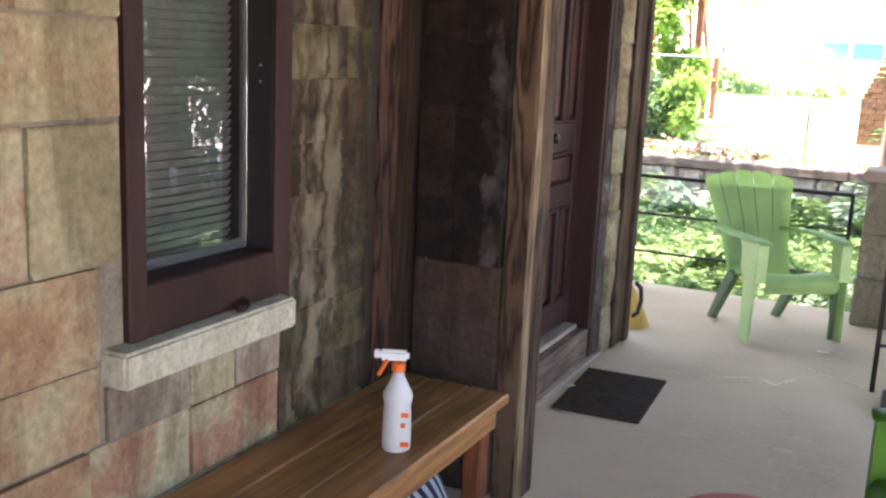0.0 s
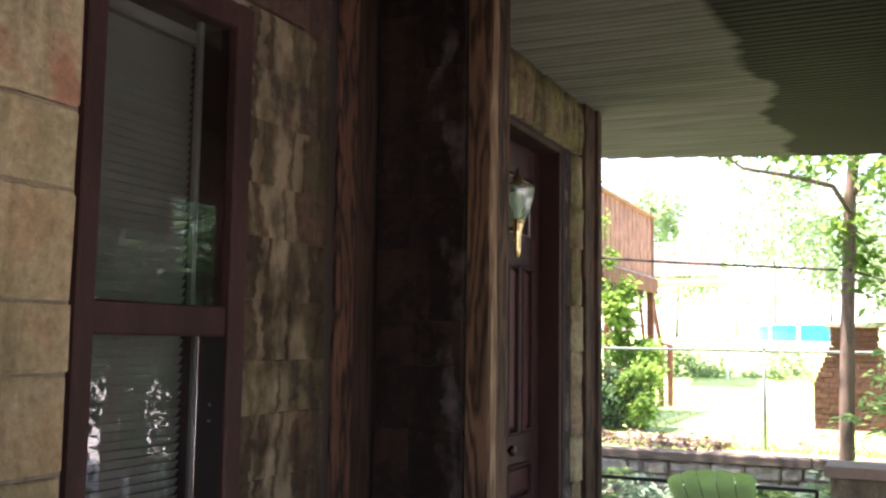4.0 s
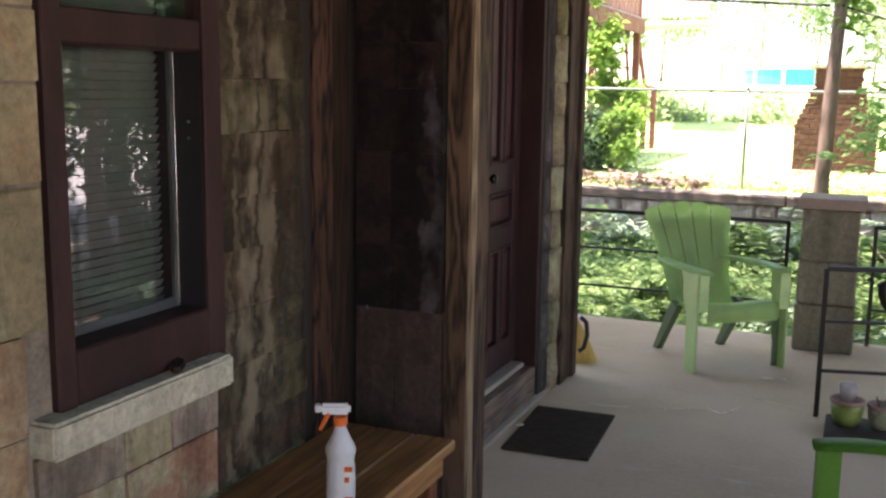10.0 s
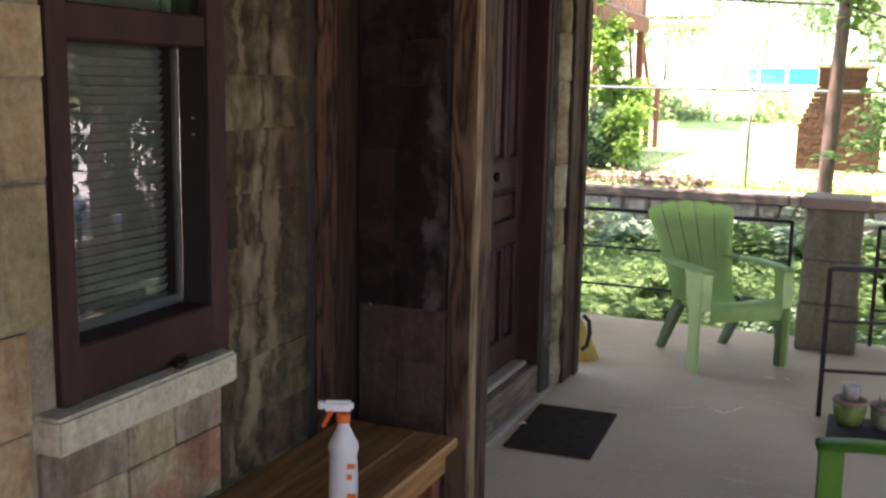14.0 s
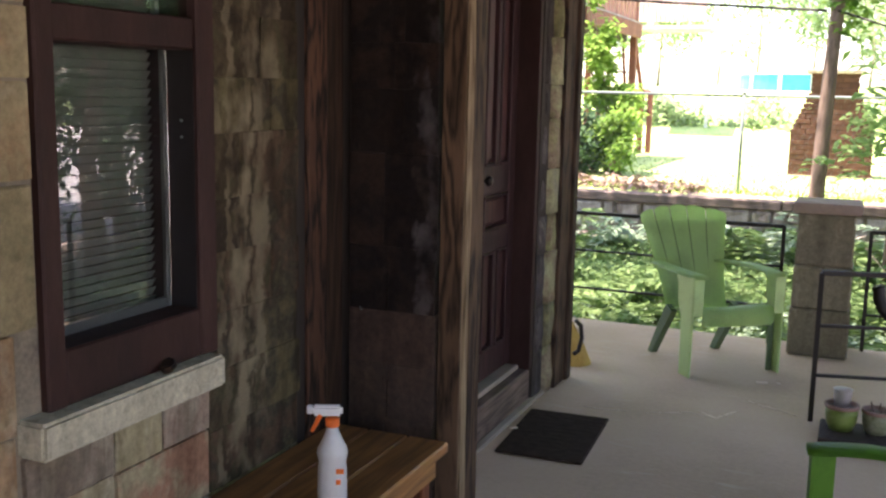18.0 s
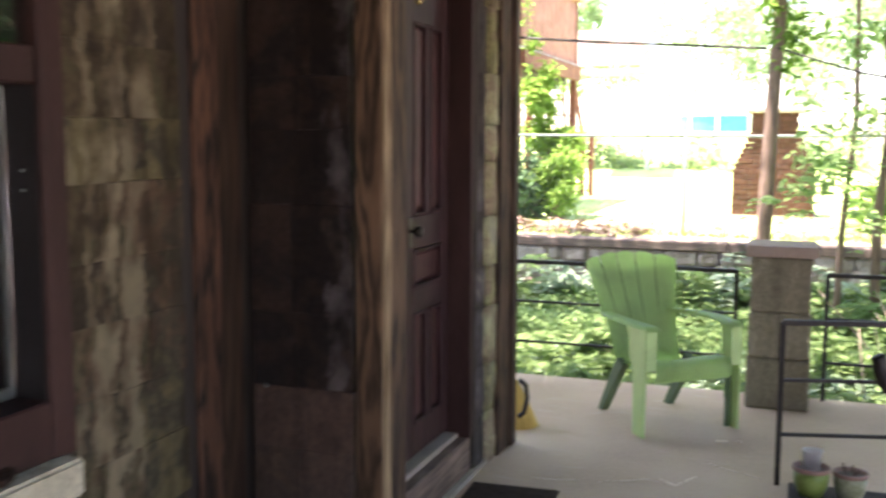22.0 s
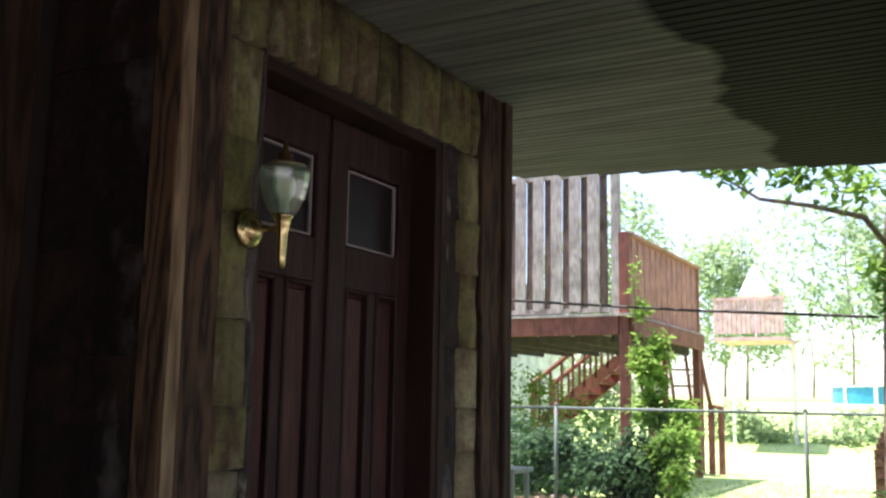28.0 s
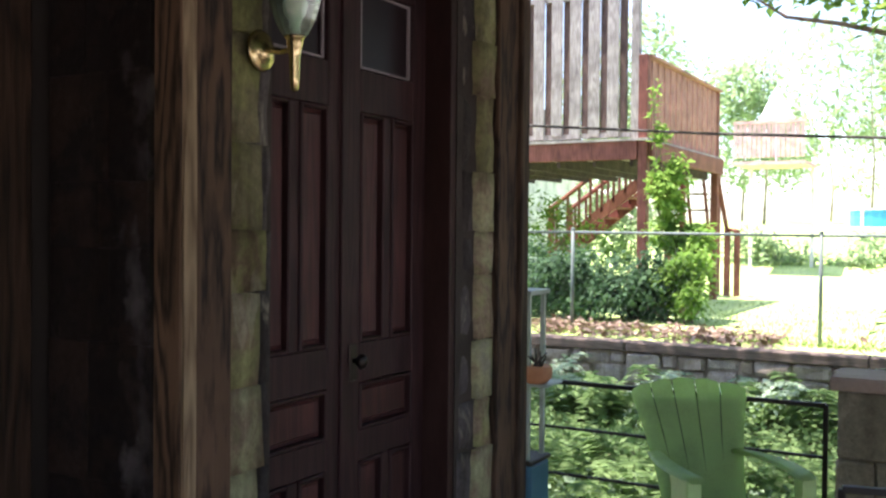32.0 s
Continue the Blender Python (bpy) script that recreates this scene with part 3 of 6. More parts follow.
def ceiling_material():
    m = M_CEIL
    m.name = "peeling_ceiling_paint"
    m.use_nodes = True
    nt = m.node_tree
    n, l = nt.nodes, nt.links
    bsdf = n["Principled BSDF"]
    bsdf.inputs["Roughness"].default_value = 0.8
    geo = n.new("ShaderNodeNewGeometry")
    sep = n.new("ShaderNodeSeparateXYZ")
    l.new(geo.outputs["Position"], sep.inputs[0])
    mp = n.new("ShaderNodeMapping")
    mp.inputs["Scale"].default_value = (0.5, 1.0, 1)
    l.new(geo.outputs["Position"], mp.inputs[0])
    no = n.new("ShaderNodeTexNoise")
    no.inputs["Scale"].default_value, no.inputs["Detail"].default_value = 2.4, 3
    l.new(mp.outputs[0], no.inputs[0])
    mp3, no3, mb = n.new("ShaderNodeMapping"), n.new("ShaderNodeTexNoise"), n.new("ShaderNodeMath")
    mp3.inputs["Scale"].default_value = (1.0, 11.0, 1)
    no3.inputs["Scale"].default_value, no3.inputs["Detail"].default_value = 2.0, 6
    l.new(geo.outputs["Position"], mp3.inputs[0])
    l.new(mp3.outputs[0], no3.inputs[0])
    mb.operation = "MULTIPLY_ADD"
    mb.inputs[1].default_value = 0.06
    l.new(no3.outputs[0], mb.inputs[0])
    l.new(sep.outputs[0], mb.inputs[2])
    ma = n.new("ShaderNodeMath")
    ma.operation = "MULTIPLY_ADD"
    ma.inputs[1].default_value = 0.35
    l.new(no.outputs[0], ma.inputs[0])
    l.new(mb.outputs[0], ma.inputs[2])
    ramp = n.new("ShaderNodeValToRGB")
    ramp.color_ramp.elements[0].position, ramp.color_ramp.elements[0].color = 0.0, (0.245, 0.258, 0.226, 1)
    ramp.color_ramp.elements[1].position, ramp.color_ramp.elements[1].color = 1.0, (0.011, 0.009, 0.008, 1)
    mr = n.new("ShaderNodeMapRange")
    mr.inputs["From Min"].default_value, mr.inputs["From Max"].default_value = 1.025, 1.07
    l.new(ma.outputs[0], mr.inputs[0])
    l.new(mr.outputs[0], ramp.inputs[0])
    st = n.new("ShaderNodeTexNoise")
    mp2 = n.new("ShaderNodeMapping")
    mp2.inputs["Scale"].default_value = (0.6, 7, 1)
    l.new(geo.outputs["Position"], mp2.inputs[0])
    l.new(mp2.outputs[0], st.inputs[0])
    st.inputs["Scale"].default_value, st.inputs["Detail"].default_value = 2.2, 6
    r2 = n.new("ShaderNodeMapRange")
    r2.inputs["From Min"].default_value, r2.inputs["From Max"].default_value = 0.3, 0.7
    r2.inputs["To Min"].default_value, r2.inputs["To Max"].default_value = 0.62, 1.15
    l.new(st.outputs[0], r2.inputs[0])
    mx = n.new("ShaderNodeMix")
    mx.data_type = "RGBA"
    mx.blend_type = "MULTIPLY"
    mx.inputs[0].default_value = 1
    l.new(ramp.outputs[0], mx.inputs[6])
    l.new(r2.outputs[0], mx.inputs[7])
    l.new(mx.outputs[2], bsdf.inputs["Base Color"])


ceiling_material()
ceiling()
rb = bmesh.new()
rv = [rb.verts.new((x, y, z)) for z in (CEIL + 0.021, CEIL + 0.06) for x, y in ((-3.2, -3.2), (2.5, -3.2), (2.5, 8.28), (-3.2, 6.74))]
for f in ((0, 1, 2, 3), (4, 5, 6, 7), (0, 1, 5, 4), (1, 2, 6, 5), (2, 3, 7, 6), (3, 0, 4, 7)):
    rb.faces.new([rv[i] for i in f])
structure("roof", rb, M_ROOF, "flat porch roof above the boards", "roof")
# Unseen beam and board, added to keep sky light off the upper walls.
structure("porch_beam", slab(1.84, 2.12, -3.0, 7.72, 2.38, CEIL - 0.004, 0.006), M_POST, "unseen weathered beam added over the porch posts to block light", "beam")
structure("beam_facing", slab(1.95, 1.99, -3.0, 5.7, 2.14, 2.377, 0.004), M_POST, "unseen weathered board added under the beam to block light", "beam")

# ---------------------------------------------------------------- window
def window():
    y0, y1, z0, z1 = WIN
    w = thing("window_1", "brown-painted double-hung sash window with lowered blinds", "window", kind="structure")
    x = WALL_X
    a, b = y0 + 0.055, y1 - 0.068
    fr = thing("window_frame", "", "")
    fr.parent = w
    for nm, q in (("stile", (x - 0.16, x + 0.012, y0, a, z0, z1)), ("stile", (x - 0.16, x + 0.012, b, y1, z0, z1)),
                  ("head", (x - 0.16, x + 0.010, a, b, z1 - 0.07, z1)), ("bottom_rail", (x - 0.16, x + 0.008, a, b, z0, z0 + 0.125)),
                  ("meeting_rail", (x - 0.13, x + 0.003, a, b, 1.56, 1.635))):
        part(nm, slab(*q, 0.005), M_SASH, fr)
    for gx, q0, q1, za, zb in ((x - 0.075, a, b - 0.006, z0 + 0.125, 1.56), (x - 0.016, a, b, 1.635, z1 - 0.07)):
        p = part("pane", slab(gx - 0.004, gx, q0, q1, za, zb), M_PANE, w)
        p.visible_shadow = False
    grey = plain("inner_sash_paint", (0.13, 0.14, 0.125), 0.6)
    black = plain("black_reveal", (0.012, 0.010, 0.010), 0.6)
    part("inner_stile", slab(x - 0.092, x - 0.080, b - 0.020, b - 0.004, z0 + 0.125, 1.56, 0.002), grey, w, "pale grey inner sash edge")
    part("inner_rail", slab(x - 0.092, x - 0.080, a, b - 0.02, z0 + 0.125, z0 + 0.15, 0.002), grey, w, "pale grey inner sash edge")
    part("inner_stile", slab(x - 0.060, x - 0.045, b - 0.085, b - 0.068, 1.635, z1 - 0.07, 0.002), grey, w, "pale grey inner sash edge")
    part("reveal", slab(x - 0.074, x - 0.001, b - 0.003, b - 0.0005, z0 + 0.126, 1.559), black, w, "black inner side of the frame")
    # Two grey beads stand in for the glints of a latch.
    for z in (1.351, 1.391):
        part("screw", slab(x - 0.040, x - 0.032, b - 0.0065, b - 0.003, z - 0.003, z + 0.003, 0.001), M_GALV, w, "small grey bead for a latch glint on the frame")
    blind = thing("blind", "", "")
    blind.parent = w
    slat_bm = bmesh.new()
    box(slat_bm, -0.0012, 0.0012, y0 + 0.03, y1 - 0.085, -0.012, 0.012)
    slat = mesh_of(slat_bm, "slat")
    slat.materials.append(M_BLIND)
    z = z0 + 0.14
    while z < z1 - 0.08:
        o = part("slat", slat, None, blind)
        o.matrix_local = pose(x - 0.125, 0, z, 0, 32, 0)
        z += 0.0215
    part("head_rail", slab(x - 0.155, x - 0.10, y0 + 0.06, y1 - 0.085, z1 - 0.11, z1 - 0.075), M_BLIND, blind)
    return w


window()
structure("window_sill", slab(-0.20, -0.100, 2.785, 3.395, 0.725, 0.805, 0.008, segments=2), M_SILL, "weathered pale sandstone window sill", "sill")

# ---------------------------------------------------------------- front door
def door_leaf(name, handle):
    """One leaf, 0.494 wide, hinge edge at the origin, with a small light, tall panels, a cross panel and low panels."""
    leaf = thing(name, "dark mahogany panelled door leaf, closed, with a small top light", "door")
    W, T = 0.494, 0.04
    y_in, y_out = 0.085, W - 0.085
    part("stile", slab(-T, 0, 0, y_in, 0.20, 2.45, 0.004), M_DOOR, leaf)
    part("stile", slab(-T, 0, y_out, W - 0.003, 0.20, 2.45, 0.004), M_DOOR, leaf)
    for z0, z1 in ((0.20, 0.33), (0.777, 0.875), (1.03, 1.16), (1.90, 2.04), (2.305, 2.45)):
        part("rail", slab(-T, -0.001, y_in, y_out, z0, z1, 0.004), M_DOOR, leaf)
    mid = (y_in + y_out) / 2
    for z0, z1 in ((0.33, 0.777), (1.16, 1.90)):
        part("muntin", slab(-T, -0.002, mid - 0.022, mid + 0.022, z0, z1, 0.004), M_DOOR, leaf)
    for a, b, z0, z1 in ((y_in, mid - 0.022, 0.33, 0.777), (mid + 0.022, y_out, 0.33, 0.777), (y_in, y_out, 0.875, 1.03),
                         (y_in, mid - 0.022, 1.16, 1.90), (mid + 0.022, y_out, 1.16, 1.90)):
        bm = slab(-T + 0.006, -0.024, a, b, z0, z1)
        box(bm, -0.024, -0.010, a + 0.022, b - 0.022, z0 + 0.022, z1 - 0.022, 0.009)
        pn = part("panel", bm, M_DOOR_PANEL, leaf)
        for q in ((a, a + 0.013, z0, z1), (b - 0.013, b, z0, z1), (a + 0.013, b - 0.013, z0, z0 + 0.013), (a + 0.013, b - 0.013, z1 - 0.013, z1)):
            part("moulding", slab(-0.024, 0.005, *q, 0.004), M_DOOR, pn)
    light = thing("window", "small dark door light with a pale bead", "")
    light.parent = leaf
    g = part("pane", slab(-0.026, -0.022, y_in, y_out, 2.04, 2.305), plain("dark_glass", (0.022, 0.014, 0.016), 0.35, 0, 0.2), light)
    bead = plain("pale_bead", (0.30, 0.26, 0.26), 0.5) if "pale_bead" not in bpy.data.materials else bpy.data.materials["pale_bead"]
    for a in ((y_in + 0.010, y_in + 0.019, 2.045, 2.30), (y_out - 0.019, y_out - 0.010, 2.045, 2.30), (y_in + 0.019, y_out - 0.019, 2.045, 2.052), (y_in + 0.019, y_out - 0.019, 2.293, 2.30)):
        part("bead", slab(-0.022, -0.010, *a, 0.002), bead, light)
    if handle:
        bz = plain("dark_bronze", (0.03, 0.024, 0.02), 0.35, 0.8)
        part("knob", lathe([(0.008, 0), (0.008, 0.02), (0.020, 0.028), (0.024, 0.04), (0.016, 0.05), (0.0, 0.052)], 14), bz, leaf, smooth=True).matrix_local = pose(0, 0.045, 1.105, 0, 90, 0)
        part("rose", slab(0.0, 0.006, 0.025, 0.065, 1.04, 1.16, 0.003), bz, leaf)
    return leaf


leaf_a = door_leaf("door_leaf", False)
leaf_a.matrix_world = pose(-0.135, 4.738, 0)
leaf_b = door_leaf("door_leaf", True)
leaf_b.matrix_world = pose(-0.135, 5.236, 0)
for o in (leaf_a, leaf_b):
    tagged(o, group="double front door")
part("astragal", slab(-0.004, 0.010, 0.470, 0.494, 0.20, 2.45, 0.003), M_DOOR, leaf_a)


def door_frame():
    f = thing("door_frame", "dark-stained door frame with a worn timber threshold", "door frame", kind="structure")
    part("jamb", slab(-0.20, -0.035, 4.715, 4.737, 0.17, 2.48, 0.003), M_SASH, f)
    part("jamb", slab(-0.20, -0.035, 5.733, 5.775, 0.17, 2.48, 0.003), M_SASH, f)
    part("head", slab(-0.20, -0.035, 4.737, 5.733, 2.453, 2.485, 0.003), M_SASH, f)
    part("step_riser", slab(-0.30, -0.045, 4.72, 5.80, 0.0, 0.165, 0.006), M_THRESH, f)
    part("threshold", slab(-0.20, -0.088, 4.737, 5.733, 0.165, 0.190, 0.006), plain("grey_worn_wood", (0.36, 0.29, 0.235), 0.75), f, "pale worn threshold board")
    part("floor_strip", slab(-0.045, -0.012, 4.45, 6.0, 0.0, 0.022, 0.004), bpy.data.materials["grey_worn_wood"], f, "pale scuffed strip at the floor")
    return f


door_frame()


# corner trim and posts on the house
def corner_post():
    """A boxed corner: a front board, a worn pale corner fillet and a side board."""
    p = thing("corner_post", "weathered brown fir corner post with a pale worn edge", "post")
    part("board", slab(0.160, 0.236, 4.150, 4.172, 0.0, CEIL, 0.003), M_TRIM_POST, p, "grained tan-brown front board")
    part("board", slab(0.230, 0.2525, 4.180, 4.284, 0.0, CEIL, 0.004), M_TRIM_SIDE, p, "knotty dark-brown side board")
    bm = bmesh.new()
    rows = []
    for k in range(29):
        z = CEIL * k / 28
        t = 0.004 * math.sin(5.1 * z + 1.0) + 0.003 * math.sin(13.0 * z)
        w = 0.004 * math.sin(3.3 * z + 2.0) + 0.002 * math.sin(17.0 * z)
        rows.append([bm.verts.new((x, y, z)) for x, y in ((0.2365, 4.153), (0.2430 + t * 0.5, 4.1545 - t), (0.2490, 4.164 + w), (0.2520 + t * 0.3, 4.1785), (0.2400, 4.1785))])
    for a, b in zip(rows, rows[1:]):
        for i in range(5):
            bm.faces.new((a[i], a[(i + 1) % 5], b[(i + 1) % 5], b[i]))
    bm.faces.new(rows[0])
    bm.faces.new(rows[-1])
    part("edge_strip", bm, M_TRIM_PALE, p, "pale worn corner fillet")


def corner_board():
    b = thing("corner_board", "knotty brown fir board in the wall's inner corner", "board")
    part("board", slab(WALL_X - 0.03, WALL_X + 0.006, 3.890, 4.003, 0.0, CEIL, 0.004), M_TRIM_KNOT, b)
    # Added black strips: one paints the gap's shade, one hides pale backing.
    for y0, y1 in ((3.8405, 3.8895), (4.1125, 4.172)):
        part("packing", slab(WALL_X - 0.03, WALL_X - 0.007, y0, y1, 0.0, CEIL), M_BLACK, b, "added black strip in the gap beside the board")
    part("bead", slab(WALL_X - 0.03, WALL_X + 0.002, 4.006, 4.112, 0.0, CEIL, 0.006), M_TRIM, b)


def end_post():
    p = thing("end_post", "dark weathered board post at the house corner", "post")
    part("board", slab(-0.06, 0.006, 6.035, 6.20, 0.0, CEIL, 0.004), M_TRIM_SIDE, p)
    part("edge_board", slab(-0.10, 0.024, 6.202, 6.272, 0.0, CEIL, 0.006), M_TRIM_END, p)


corner_post()
corner_board()
end_post()


# ---------------------------------------------------------------- porch things
def adirondack(name, mat, label, flare=1.0):
    """Moulded resin garden chair: slatted fan back, wide arms, hollow front legs; it faces -y, its front feet on y = 0."""
    ch = thing(name, label, "chair", group="green garden chairs")
    # seat, dished, falling to the back, with a rounded front that rolls down to an apron
    bm = bmesh.new()
    rows = []
    for y, z, w, dish in ((0.012, 0.268, 0.214, 0), (-0.004, 0.290, 0.216, 0), (-0.008, 0.325, 0.217, 0.002), (0.000, 0.352, 0.218, 0.003), (0.022, 0.367, 0.218, 0.005), (0.06, 0.371, 0.218, 0.008),
                          (0.14, 0.362, 0.224, 0.014), (0.26, 0.328, 0.218, 0.018), (0.38, 0.292, 0.210, 0.016), (0.46, 0.268, 0.205, 0.012)):
        rows.append([bm.verts.new(((2 * u - 1) * w, y, z - dish * math.sin(math.pi * u))) for u in np.linspace(0, 1, 9)])
    for a, b in zip(rows, rows[1:]):
        for i in range(8):
            bm.faces.new((a[i], a[i + 1], b[i + 1], b[i]))
    bmesh.ops.solidify(bm, geom=bm.faces[:], thickness=0.014)
    part("seat", bm, mat, ch, smooth=True)
    # back: five slats that fan out with slits between them, joined at the foot
    lean = radians(26)
    n = 5
    for k in range(n):
        bm = bmesh.new()
        rows = []
        for s in np.linspace(0, 1, 14):
            w = 0.385 + 0.200 * s ** 1.7 - 0.022 * max(0, s - 0.93) / 0.07
            gap = 0.0026 * min(1, max(0, (s - 0.30 - 0.10 * abs(k - 2)) / 0.12))
            row = []
            for j in range(5):
                e = j / 4
                u = (k + e) / n - 0.5
                h = s * (0.645 - 0.17 * u * u - (0.010 * (2 * e - 1) ** 2 if s > 0.95 else 0))
                x = u * w + gap * (1 - 2 * e)
                row.append(bm.verts.new((x, 0.450 + h * math.sin(lean) - 0.24 * u * u * (0.35 + 0.65 * s), 0.262 + h * math.cos(lean))))
            rows.append(row)
        for p, q in zip(rows, rows[1:]):
            for j in range(4):
                bm.faces.new((p[j], p[j + 1], q[j + 1], q[j]))
        bmesh.ops.solidify(bm, geom=bm.faces[:], thickness=0.013)
        part("back_slat", bm, mat, ch)
    # Added dark web: its colour carries the shade in the slits.
    bm = bmesh.new()
    rows = []
    for s in np.linspace(0.1, 0.90, 8):
        w, h = (0.385 + 0.200 * s ** 1.7) * 0.9, s * 0.62
        rows.append([bm.verts.new((u * w, 0.470 + h * math.sin(lean) - 0.24 * u * u * (0.35 + 0.65 * s), 0.252 + h * math.cos(lean))) for u in np.linspace(-0.5, 0.5, 9)])
    for p, q in zip(rows, rows[1:]):
        for j in range(8):
            bm.faces.new((p[j], p[j + 1], q[j + 1], q[j]))
    bmesh.ops.solidify(bm, geom=bm.faces[:], thickness=0.004)
    part("back_web", bm, M_GREEN_DARK, ch, "dark web behind the slits, shade in its colour")
    for s in (-1, 1):
        # broad arm that sweeps in to the back, with a rolled edge
        bm = bmesh.new()
        rows = []
        for j in range(13):
            v = j / 12
            y = -0.022 + 0.60 * v
            mid = s * (0.230 + 0.026 * math.sin(math.pi * min(1, v * 1.15)) - 0.035 * v ** 3)
            w = 0.040 + 0.005 * math.sin(math.pi * v) - 0.010 * v
            if j == 0:
                w -= 0.012
            z = 0.552 + 0.006 * math.sin(math.pi * v) - 0.016 * v * v
            rows.append([bm.verts.new((mid + w * q, y, z - d)) for q, d in ((-1, 0.017), (-0.97, 0.005), (-0.75, 0), (0, -0.001), (0.75, 0), (0.97, 0.005), (1, 0.017))])
        for a, b in zip(rows, rows[1:]):
            for i in range(6):
                bm.faces.new((a[i], a[i + 1], b[i + 1], b[i]))
        bm.faces.new(rows[0])
        bmesh.ops.solidify(bm, geom=bm.faces[:], thickness=0.010)
        part("arm", bm, mat, ch, smooth=True)
        # front leg: an outer wall that flares under the arm, and a recessed web; the hollow between them is open to the front
        bm = bmesh.new()
        prof = [(0.0, 0.0, 0.106), (0.14, 0.0, 0.109), (0.27, -0.003, 0.114), (0.325, -0.004, 0.124), (0.36, -0.004, 0.144), (0.40, -0.004, 0.158), (0.49, -0.004, 0.163), (0.543, -0.004, 0.195)]
        rows = []
        for z, ya, d in prof:
            xo = 0.276
            d = d if z < 0.3 else 0.100 + (d - 0.100) * flare
            rows.append([bm.verts.new((s * x, y, z)) for x, y in ((xo, ya + 0.006), (xo, ya + d), (xo - 0.013, ya + d), (xo - 0.013, ya + 0.006), (xo - 0.0065, ya))])
        for a, b in zip(rows, rows[1:]):
            for i in range(5):
                bm.faces.new((a[i], a[(i + 1) % 5], b[(i + 1) % 5], b[i]))
        bm.faces.new(rows[0])
        bm.faces.new(rows[-1])
        hollow = bmesh.new()
        xa = [(0.0, 0.236), (0.15, 0.230), (0.345, 0.222)]
        for (z0, i0), (z1, i1) in zip(xa, xa[1:]):
            a, b = sorted((s * i0, s * 0.2635))
            box(hollow, a, b, 0.062, 0.076, z0, z1)
        a, b = sorted((s * 0.214, s * 0.268))
        box(bm, a, b, -0.004, 0.010, 0.335, 0.543)
        leg = part("front_leg", bm, mat, ch)
        # The hollow's shade is put into this dark green.
        part("leg_hollow", hollow, M_GREEN_DARK, leg, "dark-green inside of the hollow leg, shade in its colour")
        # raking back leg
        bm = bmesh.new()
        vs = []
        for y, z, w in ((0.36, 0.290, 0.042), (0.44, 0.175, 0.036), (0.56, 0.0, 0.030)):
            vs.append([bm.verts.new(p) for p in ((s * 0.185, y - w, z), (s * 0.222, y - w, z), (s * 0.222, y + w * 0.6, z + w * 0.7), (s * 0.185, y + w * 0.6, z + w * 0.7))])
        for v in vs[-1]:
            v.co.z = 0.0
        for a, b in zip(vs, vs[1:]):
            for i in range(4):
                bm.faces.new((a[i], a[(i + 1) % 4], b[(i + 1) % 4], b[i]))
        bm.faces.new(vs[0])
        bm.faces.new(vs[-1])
        part("back_leg", bm, M_GREEN_DARK, ch, "dark-green back leg")
    return ch


chair = adirondack("garden_chair", M_GREEN, "pale lime-green resin garden chair with a slatted fan back")
chair.matrix_world = pose(0.812, 6.705, 0, 0, 0, 38)
chair2 = adirondack("garden_chair", M_GREEN_DEEP, "bright green resin garden chair beside the railing", 0.0)
chair2.matrix_world = pose(1.318, 3.875, 0, 0, 0, -82) @ Matrix.Diagonal((1.0, 0.68, 1.0, 1))


def paint_scrape(points, width):
    """A thin ragged smear of dried paint on the floor."""
    rg = random.Random(int(points[0][0] * 1000))
    bm = bmesh.new()
    rows = []
    pts = [Vector((x, y, 0)) for x, y in points]
    for a, b in zip(pts, pts[1:]):
        for t in np.linspace(0, 1, 9)[:-1]:
            rows.append(a.lerp(b, t))
    rows.append(pts[-1])
    last = None
    for k, p in enumerate(rows):
        d = (rows[min(k + 1, len(rows) - 1)] - rows[max(k - 1, 0)]).normalized()
        side = Vector((-d.y, d.x, 0)) * width * rg.uniform(0.25, 1.0) * (0.2 if k in (0, len(rows) - 1) else 1)
        mid = p + Vector((rg.gauss(0, 0.003), rg.gauss(0, 0.003), 0.0030))
        now = (bm.verts.new(mid - side), bm.verts.new(mid + side))
        if last and rg.random() < 0.86:
            bm.faces.new((last[1], last[0], now[0], now[1]))
        last = now
    bmesh.ops.recalc_face_normals(bm, faces=bm.faces[:])
    bmesh.ops.solidify(bm, geom=bm.faces[:], thickness=0.0025)
    tagged(part("paint_scrape", bm, M_SCRAPE), "pale scrape of dried paint on the porch concrete", "stain")


M_SCRAPE = material("dried_paint", (0.82, 0.66, 0.50), (0.70, 0.54, 0.40), 0.9, 8, 60, 0.2)
paint_scrape([(0.50, 5.85), (0.60, 5.905), (0.70, 5.957), (0.77, 5.93)], 0.0060)
paint_scrape([(0.74, 5.985), (0.82, 5.920), (0.855, 5.985), (0.89, 6.065)], 0.0110)
paint_scrape([(0.93, 6.27), (1.00, 6.215), (1.062, 6.186), (1.165, 6.133)], 0.0060)
paint_scrape([(0.22, 5.815), (0.33, 5.82), (0.42, 5.845)], 0.0040)


def bench():
    b = thing("bench", "varnished brown plank bench against the stone wall", "bench")
    for k in range(3):
        x0 = -0.150 + k * 0.136
        part("plank", slab(x0, x0 + 0.133, 1.9, 4.03, 0.385, 0.42, 0.005), M_BENCH, b)
    part("front_rail", slab(0.205, 0.228, 1.95, 4.0, 0.31, 0.385, 0.004), M_BENCH, b)
    for y in (2.0, 3.90):
        for x in (-0.12, 0.165):
            part("leg", slab(x, x + 0.06, y, y + 0.06, 0, 0.385, 0.004), M_BENCH_RED, b, "reddish square leg")
    return b


bench()


